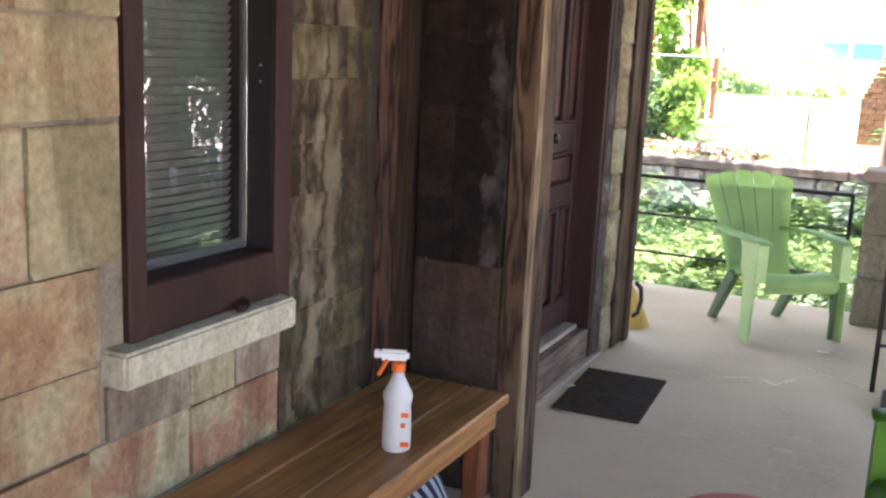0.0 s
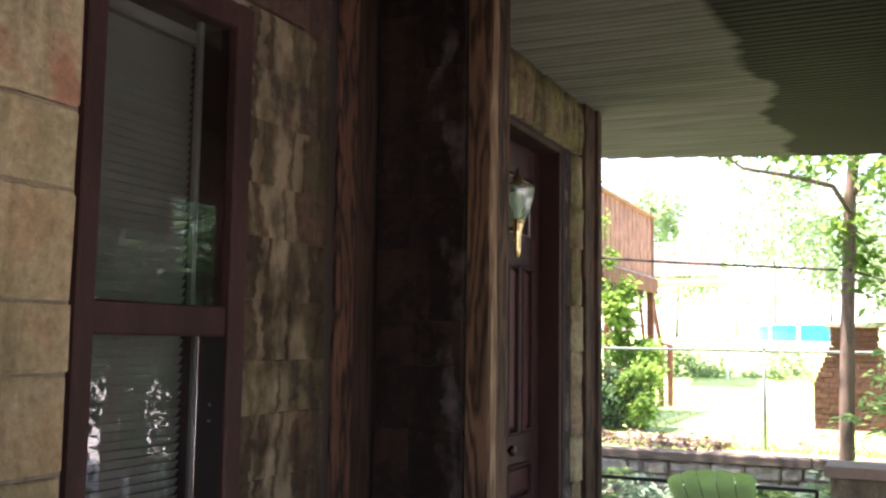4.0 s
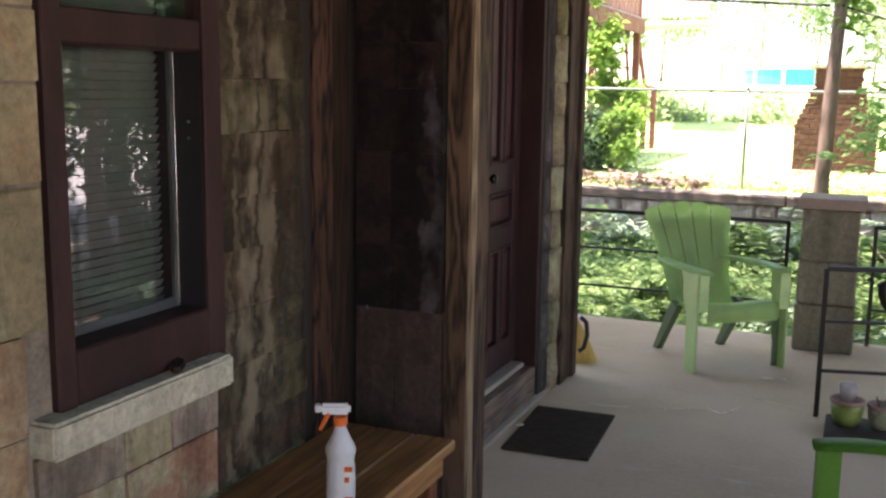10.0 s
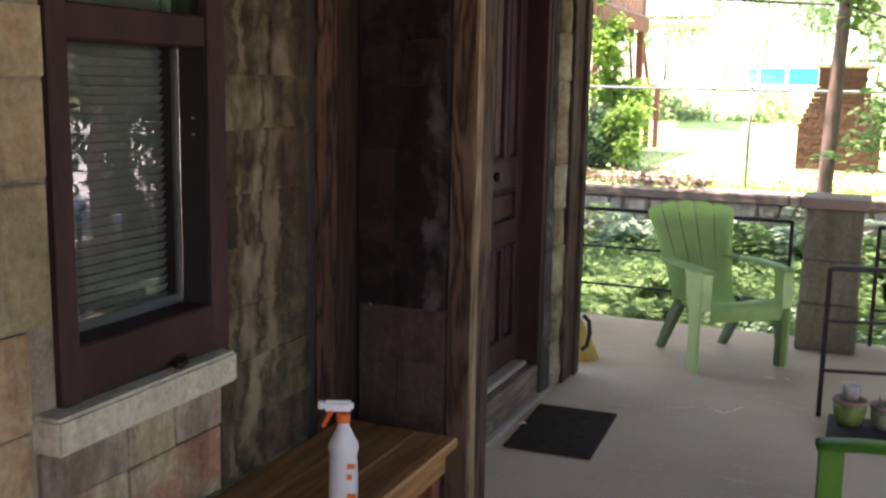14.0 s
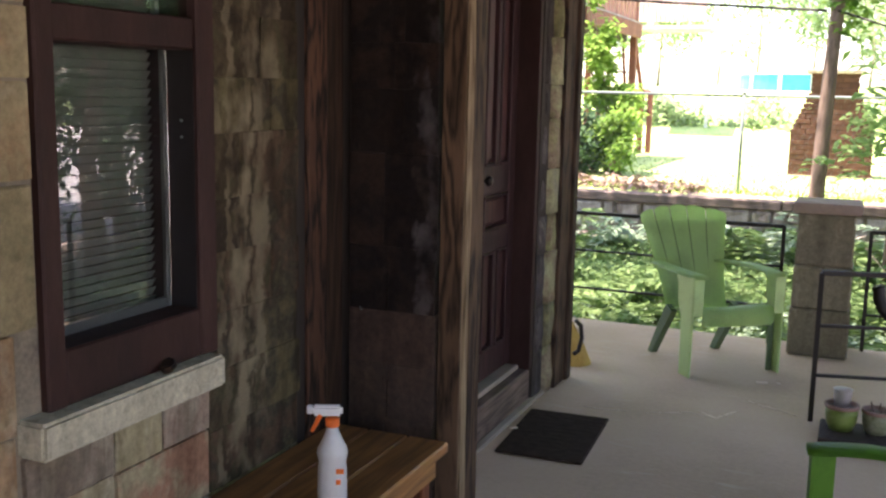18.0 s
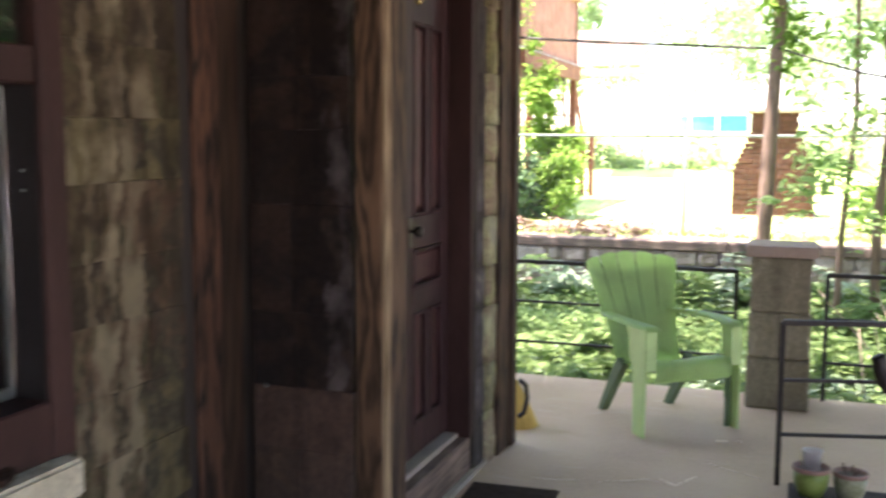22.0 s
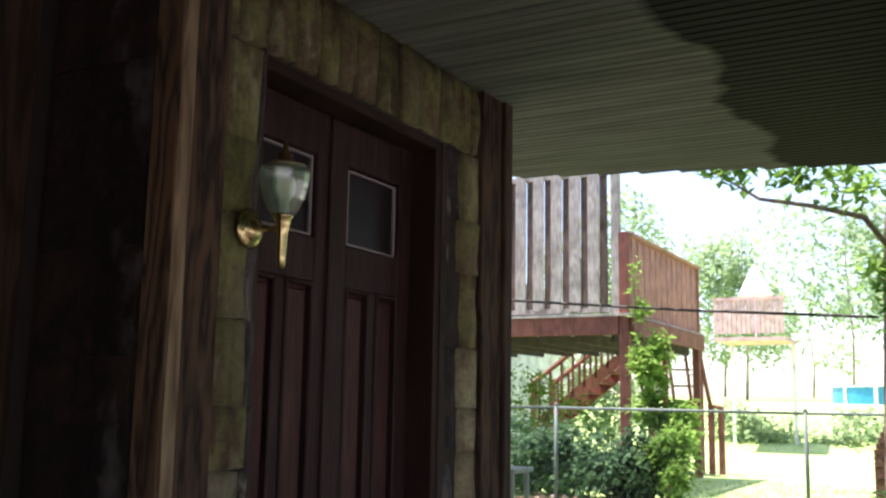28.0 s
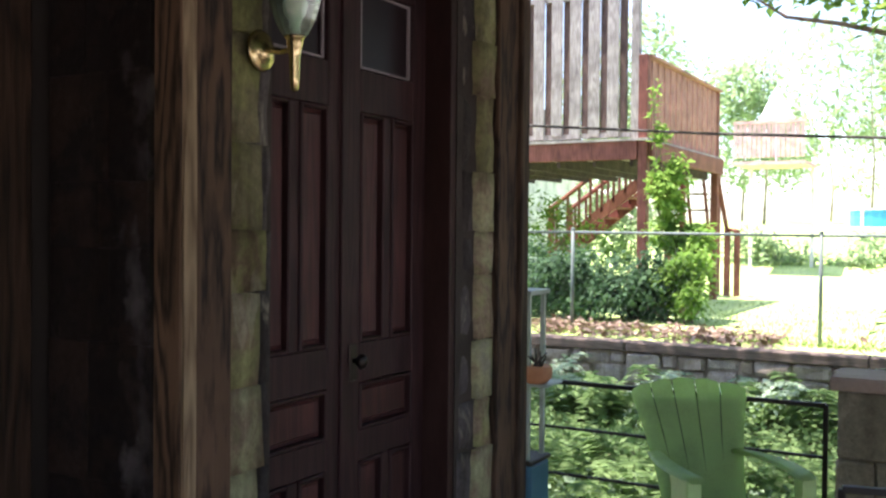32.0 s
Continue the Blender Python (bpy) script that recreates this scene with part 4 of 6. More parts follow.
def spray_bottle():
    s = thing("spray_bottle", "white spray bottle with an orange trigger, on the bench", "spray bottle", (0.165, 3.47, 0.42), 25)
    body = lathe([(0.033, 0), (0.037, 0.004), (0.038, 0.03), (0.037, 0.10), (0.0345, 0.118), (0.0365, 0.130), (0.0395, 0.142), (0.038, 0.154), (0.026, 0.178), (0.017, 0.198), (0.014, 0.213)], 20)
    part("body", body, plain("translucent_white", (0.60, 0.60, 0.58), 0.35), s, smooth=True)
    part("collar", lathe([(0.016, 0.212), (0.018, 0.214), (0.018, 0.232), (0.013, 0.236)], 16), M_ORANGE, s, "orange collar")
    bm = slab(-0.052, 0.026, -0.012, 0.012, 0.240, 0.268, 0.007, segments=2)
    box(bm, -0.064, -0.048, -0.010, 0.010, 0.246, 0.266, 0.003)
    part("head", bm, M_WHITE, s)
    part("trigger", bar([(-0.030, 0, 0.243), (-0.040, 0, 0.222), (-0.052, 0, 0.198)], [0.007, 0.006, 0.005]), M_ORANGE, s, "orange trigger")
    for z, w in ((0.100, 0.020), (0.072, 0.012), (0.020, 0.022)):
        part("label_bar", slab(0.012, 0.012 + w, -0.0395, -0.0345, z, z + 0.012), M_ORANGE, s, "orange printed bar")
    return s


spray_bottle()


def blanket():
    """A folded striped cloth under the bench edge."""
    bm = bmesh.new()
    g = []
    for i in range(15):
        u = i / 14
        row = []
        for j in range(11):
            v = j / 10
            row.append(bm.verts.new((0.15 + 0.17 * u + 0.012 * math.sin(9 * v), 3.05 + 0.62 * v, 0.30 - 0.28 * u ** 1.6 + 0.018 * math.sin(14 * v + 4 * u))))
        g.append(row)
    for a, b in zip(g, g[1:]):
        for j in range(10):
            f = bm.faces.new((a[j], a[j + 1], b[j + 1], b[j]))
            f.material_index = 0
    bmesh.ops.solidify(bm, geom=bm.faces[:], thickness=0.02)
    m = bpy.data.materials.new("striped_cloth")
    m.use_nodes = True
    n, l = m.node_tree.nodes, m.node_tree.links
    geo, wv, rp = n.new("ShaderNodeNewGeometry"), n.new("ShaderNodeTexWave"), n.new("ShaderNodeValToRGB")
    wv.bands_direction = "Y"
    wv.inputs["Scale"].default_value, wv.inputs["Distortion"].default_value = 9, 1.5
    l.new(geo.outputs["Position"], wv.inputs[0])
    l.new(wv.outputs[1], rp.inputs[0])
    rp.color_ramp.interpolation = "CONSTANT"
    rp.color_ramp.elements[0].color = (0.025, 0.04, 0.085, 1)
    rp.color_ramp.elements[1].position, rp.color_ramp.elements[1].color = 0.55, (0.55, 0.58, 0.6, 1)
    e = rp.color_ramp.elements.new(0.35)
    e.color = (0.10, 0.17, 0.26, 1)
    l.new(rp.outputs[0], n["Principled BSDF"].inputs["Base Color"])
    n["Principled BSDF"].inputs["Roughness"].default_value = 0.9
    ob = part("blanket", bm, m, smooth=True)
    return tagged(ob, "blue, white and navy striped cloth bundled under the bench", "blanket")


blanket()
tagged(part("tag", slab(0.325, 0.328, 3.30, 3.37, 0.10, 0.26, 0.001), M_WHITE), "white paper tag hanging by the striped cloth", "tag").matrix_world = pose(0.0, 0.0, 0.0)


def doormat():
    bm = slab(-0.185, 0.185, -0.295, 0.295, 0.0, 0.013, 0.005)
    ob = part("doormat", bm, M_RUBBER)
    ob.matrix_world = pose(0.21, 5.36, 0.001, 0, 0, 3)
    tagged(ob, "black rubber doormat on the concrete", "doormat")
    for k in range(12):
        r = part("rib", slab(-0.17, 0.17, -0.272 + k * 0.048, -0.256 + k * 0.048, 0.0125, 0.0138), M_RUBBER, ob)
    return ob


doormat()


def wall_lantern():
    g = thing("wall_lantern", "brass wall lantern with a clear tapering glass shade", "lamp", (0, 4.63, 0))
    part("backplate", lathe([(0.052, 0), (0.054, 0.006), (0.046, 0.013), (0.040, 0.014), (0.030, 0.022), (0.020, 0.030)], 24), M_BRASS, g, smooth=True).matrix_local = pose(0.0, 0.035, 1.978, 0, 90, 0)
    part("arm", bar([(0.02, 0.035, 1.978), (0.06, 0.025, 1.972), (0.10, 0, 1.962), (0.155, -0.03, 1.960)], 0.008), M_BRASS, g, smooth=True)
    c = (0.165, -0.03)
    part("stem", lathe([(0.004, -0.112), (0.010, -0.106), (0.012, -0.08), (0.014, -0.03), (0.017, -0.006), (0.020, 0.0), (0.020, 0.012), (0.024, 0.016), (0.027, 0.022)], 16, (*c, 1.968)), M_BRASS, g, smooth=True)
    part("shade", lathe([(0.026, 0), (0.036, 0.012), (0.049, 0.040), (0.060, 0.082), (0.064, 0.108), (0.060, 0.124), (0.0575, 0.124), (0.061, 0.108), (0.057, 0.083), (0.046, 0.042), (0.033, 0.014), (0.023, 0.004)], 10, (*c, 1.988)), M_LAMP_GLASS, g, "clear bevelled glass shade").visible_shadow = False
    part("cap", lathe([(0.058, 0), (0.050, 0.006), (0.024, 0.014), (0.016, 0.024), (0.020, 0.032), (0.009, 0.040), (0.007, 0.052), (0.002, 0.068)], 16, (*c, 2.113)), plain("aged_brass", (0.16, 0.11, 0.05), 0.4, 0.8), g, "tarnished brass cap and finial", smooth=True)
    part("bulb", lathe([(0.012, 0), (0.013, 0.026), (0.026, 0.046), (0.030, 0.066), (0.024, 0.088), (0.004, 0.098)], 14, (*c, 1.998)), plain("pale_bulb", (0.62, 0.74, 0.58), 0.3), g, smooth=True)
    return g


wall_lantern()


def pillar():
    p = thing("stone_pillar", "battered block stone porch pillar with a projecting slab cap", "pillar", (1.197, 7.48, 0))
    rng = random.Random(5)
    z, k = 0.0, 0
    while z < 0.80:
        h = (0.28, 0.25, 0.31)[min(k, 2)]
        h = min(h, 0.835 - z)
        f = 1 - 0.10 * z / 0.835
        w = 0.165 * f
        split = 0.0 if k % 2 else rng.uniform(-0.05, 0.05)
        for a, b in (((-w, split - 0.002), (split + 0.002, w)) if k == 1 else ((-w, w),)):
            part("stone", slab(a, b, -w, w, z + 0.002, z + h - 0.002, 0.010), M_PILLAR, p)
        z += h
        k += 1
    part("core", slab(-0.135, 0.135, -0.135, 0.135, 0.0, 0.83), M_PILLAR, p)
    part("cap", slab(-0.185, 0.185, -0.185, 0.185, 0.835, 0.895, 0.008, segments=2), material("worn_cap_stone", (0.34, 0.25, 0.20), (0.24, 0.175, 0.14), 0.85, 6, 60, 0.3), p, "pale worn slab cap")
    return p


pillar()


def rail_panel(name, label, posts, levels, low=0.0, top=0.72, r=0.011):
    """Square-set iron railing: uprights and level bars between the first and the last."""
    g = thing(name, label, "railing")
    for (x, y) in posts:
        part("post", slab(x - r, x + r, y - r, y + r, low, top), M_BLACK, g)
    a, b = posts[0], posts[-1]
    d = math.hypot(b[0] - a[0], b[1] - a[1])
    turn = math.degrees(math.atan2(b[1] - a[1], b[0] - a[0]))
    for k, z in enumerate(levels):
        rr = 0.014 if k == len(levels) - 1 else 0.009
        o = part("bar", slab(0, d, -rr, rr, -rr * 0.8, rr * 0.8, 0.002), M_BLACK, g)
        o.matrix_local = pose(a[0], a[1], z, 0, 0, turn)
    return g


rail_panel("railing", "thin black iron railing along the porch edge", [(-2.6, 7.6), (-1.0, 7.6), (0.955, 7.6)], (0.22, 0.47, 0.715))
rail_panel("railing", "thin black iron railing between pillar and post", [(1.44, 7.6), (1.84, 7.6)], (0.22, 0.47, 0.715))
rail_panel("railing", "thin black iron railing beside the flowerpots", [(1.225, 6.09), (2.135, 6.33)], (0.22, 0.455, 0.70), top=0.70)


def porch_post(at, w, label, lean=0.0):
    p = thing("porch_post", label, "post", at)
    p.matrix_world = pose(*at, 0, lean, 0)
    part("shaft", slab(-w, w, -w, w, 0.03, 2.376, 0.008), M_POST, p)
    part("base", slab(-w - 0.02, w + 0.02, -w - 0.02, w + 0.02, 0.0, 0.03, 0.004), M_POST, p)
    return p


porch_post((1.92, 7.545, 0), 0.066, "grey-brown square timber post at the porch corner", -1.6)
porch_post((2.03, 6.50, 0), 0.075, "grey-brown square timber post behind the railing", -1.3)


def flowerpot(at, r, h, label, cup, glaze):
    f = thing("flowerpot", label, "flowerpot", at)
    part("pot", lathe([(r * 0.70, 0), (r * 0.92, h * 0.30), (r, h * 0.62), (r * 0.98, h * 0.84), (r * 0.9, h * 0.84), (r * 0.85, h * 0.7)], 24), glaze, f, smooth=True)
    part("rim", lathe([(r * 0.985, h * 0.84), (r * 1.07, h * 0.87), (r * 1.07, h), (r * 0.93, h), (r * 0.9, h * 0.84)], 24), M_RIM, f, "brown unglazed rim", smooth=True)
    part("soil", lathe([(r * 0.92, h * 0.84), (r * 0.5, h * 0.92), (0.001, h * 0.90)], 14), M_SOIL, f)
    if cup:
        part("cup", lathe([(r * 0.44, h * 0.86), (r * 0.56, h * 1.55), (r * 0.60, h * 1.57), (r * 0.53, h * 1.54), (r * 0.41, h * 0.9)], 18), M_CUP, f, "cloudy clear plastic cup", smooth=True)
    else:
        for k in range(5):
            a = 1.3 * k
            part("stalk", bar([(0.02 * math.cos(a), 0.02 * math.sin(a), h * 0.85), (0.035 * math.cos(a), 0.035 * math.sin(a), h * (1.1 + 0.08 * (k % 3)))], [0.006, 0.003], 6), M_LITTER, f)
    return f


M_RIM = plain("brown_pot_rim", (0.30, 0.17, 0.13), 0.6)
M_CUP = glass_material("cloudy_cup_plastic", (0.85, 0.80, 0.80), 0.35, 1.35)
M_CUP.node_tree.nodes["Principled BSDF"].inputs["Transmission Weight"].default_value = 0.7
tagged(part("plant_stand", slab(1.27, 1.75, 5.70, 5.98, 0.0, 0.055, 0.006), M_POST), "low dark plank stand under the flowerpots", "stand")
flowerpot((1.355, 5.86, 0.055), 0.068, 0.115, "green-glazed flowerpot holding a plastic cup", True, M_GLAZE)
flowerpot((1.50, 5.87, 0.055), 0.062, 0.105, "small speckled grey-green flowerpot of dry stalks", False, material("grey_green_glaze", (0.24, 0.25, 0.15), (0.14, 0.15, 0.08), 0.4, 20, 80, 0.1, light=(0.36, 0.36, 0.27)))


def stool():
    s = thing("footstool", "round footstool with a faded pink cloth cushion", "stool", (1.06, 3.46, 0))
    bm = lathe([(0.03, 0.395), (0.150, 0.395), (0.172, 0.41), (0.175, 0.43), (0.160, 0.447), (0.10, 0.455), (0.0, 0.457)], 28)
    part("cushion", bm, M_PINK, s, smooth=True)
    part("rim", lathe([(0.150, 0.375), (0.168, 0.378), (0.168, 0.394), (0.150, 0.396)], 28), M_BLACK, s)
    for k in range(4):
        a = radians(45 + 90 * k)
        part("leg", bar([(0.12 * math.cos(a), 0.12 * math.sin(a), 0.38), (0.16 * math.cos(a), 0.16 * math.sin(a), 0)], 0.011), M_BLACK, s)
    return s


stool()


def broom():
    b = thing("broom", "straw broom leaning at the house corner", "broom", (-0.045, 6.57, 0))
    bm = bmesh.new()
    rows = []
    for z, w, d in ((0, 0.19, 0.03), (0.12, 0.145, 0.03), (0.22, 0.085, 0.026), (0.30, 0.032, 0.02), (0.34, 0.016, 0.014)):
        lx = -0.25 * z
        rows.append([bm.verts.new((lx + w * math.cos(2 * math.pi * i / 14) * 0.55, w * math.sin(2 * math.pi * i / 14) * 0.55 + 0.0, z)) for i in range(14)])
    for a, c in zip(rows, rows[1:]):
        for i in range(14):
            bm.faces.new((a[i], a[(i + 1) % 14], c[(i + 1) % 14], c[i]))
    bm.faces.new(rows[0])
    part("bristles", bm, M_STRAW, b, "yellow straw bristles")
    part("handle", bar([(-0.085, 0, 0.32), (-0.14, -0.10, 1.30)], 0.011), M_TRIM, b)
    return b


broom()
tagged(part("hook", bar([(0.03, 6.31, 0.30), (0.055, 6.33, 0.27), (0.06, 6.34, 0.20), (0.045, 6.335, 0.13), (0.02, 6.33, 0.11)], 0.012), M_BLACK, smooth=True), "black curved strap hanging at the corner board", "strap")


def side_stand():
    s = thing("plant_table", "slim pale metal stand with a small top shelf", "stand", (-0.47, 7.32, 0))
    pale = plain("pale_grey_green_metal", (0.40, 0.45, 0.40), 0.55)
    for x in (-0.058, 0.058):
        for y in (-0.09, 0.09):
            part("leg", slab(x - 0.011, x + 0.011, y - 0.011, y + 0.011, 0, 1.20), pale, s)
    part("top", slab(-0.085, 0.085, -0.12, 0.12, 1.20, 1.225, 0.004), pale, s)
    part("shelf", slab(-0.08, 0.165, -0.11, 0.11, 0.74, 0.755, 0.004), pale, s)
    return s


side_stand()
crate = thing("bin", "dull blue plastic bin with a dark lid", "bin", (-0.465, 7.32, 0))
part("tub", slab(-0.13, 0.085, -0.12, 0.12, 0.003, 0.34, 0.015), M_BLUE_DULL, crate)
part("lid", slab(-0.14, 0.09, -0.13, 0.13, 0.34, 0.365, 0.006), M_BLACK, crate)
gourd = thing("flowerpot", "small orange clay pot with a dark plant stub", "flowerpot", (-0.372, 7.25, 0.756))
part("pot", lathe([(0.045, 0), (0.074, 0.028), (0.080, 0.075), (0.066, 0.092), (0.05, 0.085)], 16), M_TERRACOTTA, gourd, smooth=True)
for k in range(7):
    part("stalk", bar([(0.02 * math.cos(k), 0.02 * math.sin(k), 0.08), (0.05 * math.cos(k * 1.7), 0.05 * math.sin(k * 1.7), 0.14 + 0.015 * (k % 3))], [0.008, 0.004], 6), M_POST, gourd)


def crutch():
    c = thing("forearm_crutch", "black forearm crutch with an open plastic cuff, standing at the chair", "crutch", (1.465, 3.64, 0))
    pts = [(0.064 * math.cos(a), 0.02 * math.sin(a), 1.068 + 0.058 * math.sin(a)) for a in np.linspace(math.pi * 0.98, math.pi * 2.02, 13)]
    pts = [(-0.068, 0.0, 1.082)] + pts + [(0.068, 0.0, 1.082)]
    part("cuff", bar(pts, 0.0135, 8), M_BLACK, c, smooth=True)
    part("upper_tube", bar([(0, 0, 1.012), (0.004, 0, 0.95), (0.008, 0.0, 0.86)], [0.031, 0.026, 0.022], 12), M_BLACK, c, smooth=True)
    part("shaft", bar([(0.008, 0, 0.87), (0.03, -0.03, 0.03)], 0.011, 10), M_GALV, c, "bare aluminium shaft", smooth=True)
    part("hand_grip", bar([(0.01, 0, 0.80), (0.01, -0.10, 0.80)], 0.015, 10), M_BLACK, c, smooth=True)
    part("rubber_foot", lathe([(0.020, 0), (0.018, 0.02), (0.014, 0.045), (0.010, 0.05)], 12, (0.031, -0.031, 0)), M_RUBBER, c)


crutch()


def cane():
    t = thing("walking_cane", "dark T-handled walking cane standing behind the green chair", "cane", (1.66, 4.74, 0))
    part("handle", slab(-0.115, 0.135, -0.012, 0.012, 0.735, 0.757, 0.006, segments=2), M_POST, t)
    part("shaft", bar([(0, 0, 0.735), (0, 0, 0.03)], 0.014, 10), M_BLACK, t, smooth=True)
    part("rubber_foot", lathe([(0.022, 0), (0.020, 0.02), (0.016, 0.045)], 12), M_RUBBER, t)


cane()
for x, y, a, w in ((0.962, 6.624, 20, 0.030), (1.043, 6.65, -30, 0.012), (0.029, 5.338, 50, 0.018)):
    tagged(part("paper_scrap", slab(-w, w, -w * 0.55, w * 0.55, 0.0, 0.004, 0.0015), M_SCRAPE), "scrap of cream paper lying on the porch", "litter").matrix_world = pose(x, y, 0.0005 if x > 0.1 else 0.0145, 0, 0, a)
tagged(part("hook", bar([(-0.108, 4.165, 0.772), (-0.108, 4.140, 0.773), (-0.108, 4.136, 0.779), (-0.108, 4.137, 0.785)], 0.0018, 6), M_GALV, smooth=True), "small grey hook in the dark wall", "hook")
tagged(part("dry_leaf", lathe([(0.004, 0), (0.020, 0.004), (0.030, 0.012), (0.022, 0.020), (0.006, 0.018)], 7), M_TRIM), "curled dark dry leaf on the window sill", "leaf").matrix_world = pose(-0.136, 3.21, 0.8055, 8, 4, 30) @ Matrix.Diagonal((0.7, 1.5, 1.0, 1))


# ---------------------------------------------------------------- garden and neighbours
# Far leaves paler than near ones: haze is put into their colour.
M_TREE_FAR = leaf_material("far_hazed_leaf", (0.34, 0.45, 0.25), (0.24, 0.35, 0.17), (0.43, 0.53, 0.32), 0.55)
M_TIMBER_CAP = wood_material("garden_wall_timber", (0.20, 0.15, 0.125), (0.09, 0.068, 0.058), 0.85, 0.4, 0)
# Balcony red made paler: the wash of glare is in its colour.
M_PALE_RED = material("glare_paled_red", (0.66, 0.41, 0.41), rough=0.8, scale=4, bump=0.1)
M_ASPHALT = material("pale_drive", (0.50, 0.49, 0.48), (0.40, 0.39, 0.38), 0.9, 2, 50, 0.2)


def garden_wall():
    w = thing("garden_wall", "low rough stone garden wall with a timber capping", "wall", kind="structure")
    rng = random.Random(11)
    z = -0.46
    for k in range(4):
        h = (0.20, 0.165, 0.19, 0.16)[k]
        x = -6.5 - rng.uniform(0, 0.3)
        while x < 5.5:
            ln = rng.uniform(0.13, 0.42)
            d, e, g = rng.uniform(0, 0.07), rng.uniform(-0.02, 0.015), rng.uniform(-0.015, 0.02)
            bm = slab(x + 0.012, x + ln - 0.012, 12.80 - d, 13.0, z + 0.008 + e * (k > 0), z + h - 0.01 + g * (k < 3), 0.03)
            for v in bm.verts:
                v.co += Vector((rng.uniform(-0.012, 0.012), rng.uniform(-0.02, 0.02), rng.uniform(-0.012, 0.012)))
            part("stone", bm, M_GARDEN_STONE, w)
            x += ln
        z += h
    part("core", slab(-7, 6, 12.83, 13.02, -0.46, 0.24), M_GARDEN_STONE, w)
    x = -6.6
    for ln in (2.4, 2.4, 2.4, 2.4, 2.4):
        part("capping", slab(x, x + ln - 0.01, 12.72, 12.98, 0.255, 0.36, 0.012), M_TIMBER_CAP, w, "weathered timber capping")
        x += ln


garden_wall()


def litter():
    rng = random.Random(3)
    fr = []
    for _ in range(1700):
        x, y = rng.uniform(-5.5, -0.4) if rng.random() < 0.93 else rng.uniform(-0.2, 4), rng.uniform(13.0, 14.3)
        z = 0.37 + 0.14 * max(0, 1 - abs(y - 13.5) / 0.6) * rng.random() * (1 if x < -0.6 else 0.3)
        a = rng.uniform(0, 6.28)
        nrm = Vector((rng.gauss(0, 0.5), rng.gauss(0, 0.5), 1)).normalized()
        along = Vector((math.cos(a), math.sin(a), rng.gauss(0, 0.3))).normalized()
        ac = along.cross(nrm).normalized()
        fr.append((Vector((x, y, z)), along, ac, rng.uniform(0.07, 0.14), rng.uniform(0.05, 0.09)))
    tagged(leaves_part("leaf_litter", fr, M_LITTER), "dry brown leaves heaped behind the garden wall", "leaf litter", kind="stuff")


litter()


def grass_tufts():
    """Blades along the near edge of the lawn."""
    rng = random.Random(8)
    fr = []
    for _ in range(9000):
        x, y = rng.uniform(-3.0, 5.0), 13.3 + 6 * rng.random() ** 2
        lean = Vector((rng.gauss(0, 0.35), rng.gauss(0, 0.35), 1)).normalized()
        ac = Vector((rng.gauss(0, 1), rng.gauss(0, 1), 0)).normalized()
        fr.append((Vector((x, y, 0.345)), lean, ac, rng.uniform(0.04, 0.085), 0.012))
    tagged(leaves_part("grass", fr, leaf_material("grass_blade", (0.20, 0.30, 0.06), (0.12, 0.20, 0.04), (0.30, 0.38, 0.10), 0.4)), "sunny grass at the edge of the lawn", "grass", kind="stuff")


grass_tufts()


def chain_fence():
    f = thing("chain_link_fence", "galvanised chain-link fence above the garden wall", "fence")
    y = 13.54
    for x, top in ((-8.3, 1.52), (-5.5, 1.52), (-2.74, 1.545), (0.03, 1.525), (2.80, 1.66), (5.6, 1.6)):
        p = part("post", bar([(x, y, 0.3), (x, y, top)], 0.021, 10), M_GALV, f, smooth=True)
        part("cap", lathe([(0.024, 0), (0.024, 0.015), (0.015, 0.03), (0.0, 0.034)], 10, (x, y, top)), M_GALV, f)
    for a, b, z0, z1 in ((-8.3, -2.74, 1.50, 1.52), (-2.74, 0.03, 1.52, 1.505), (0.03, 2.80, 1.505, 1.515), (2.8, 5.6, 1.52, 1.55)):
        part("top_rail", bar([(a, y, z0), (b, y, z1)], 0.016, 8), M_GALV, f, smooth=True)
    step, r = 0.085, 0.0006
    vs, fs = [], []
    for s in (-1, 1):
        x = -6.0
        while x < 5.6:
            h = 1.14
            a, b = (x, y - 0.002 * s, 0.37), (x + s * h * 0.62, y - 0.002 * s, 0.37 + h)
            k = len(vs)
            for p in (a, b):
                vs += [(p[0] - r, p[1], p[2]), (p[0] + r, p[1] - r, p[2]), (p[0] + r, p[1] + r, p[2])]
            fs += [(k, k + 1, k + 4, k + 3), (k + 1, k + 2, k + 5, k + 4), (k + 2, k, k + 3, k + 5)]
            x += step
    me = bpy.data.meshes.new("mesh_wire")
    me.from_pydata(vs, [], fs)
    tagged(part("mesh_wire", me, M_GALV, f, "fine diamond wire mesh"), kind="stuff")


chain_fence()


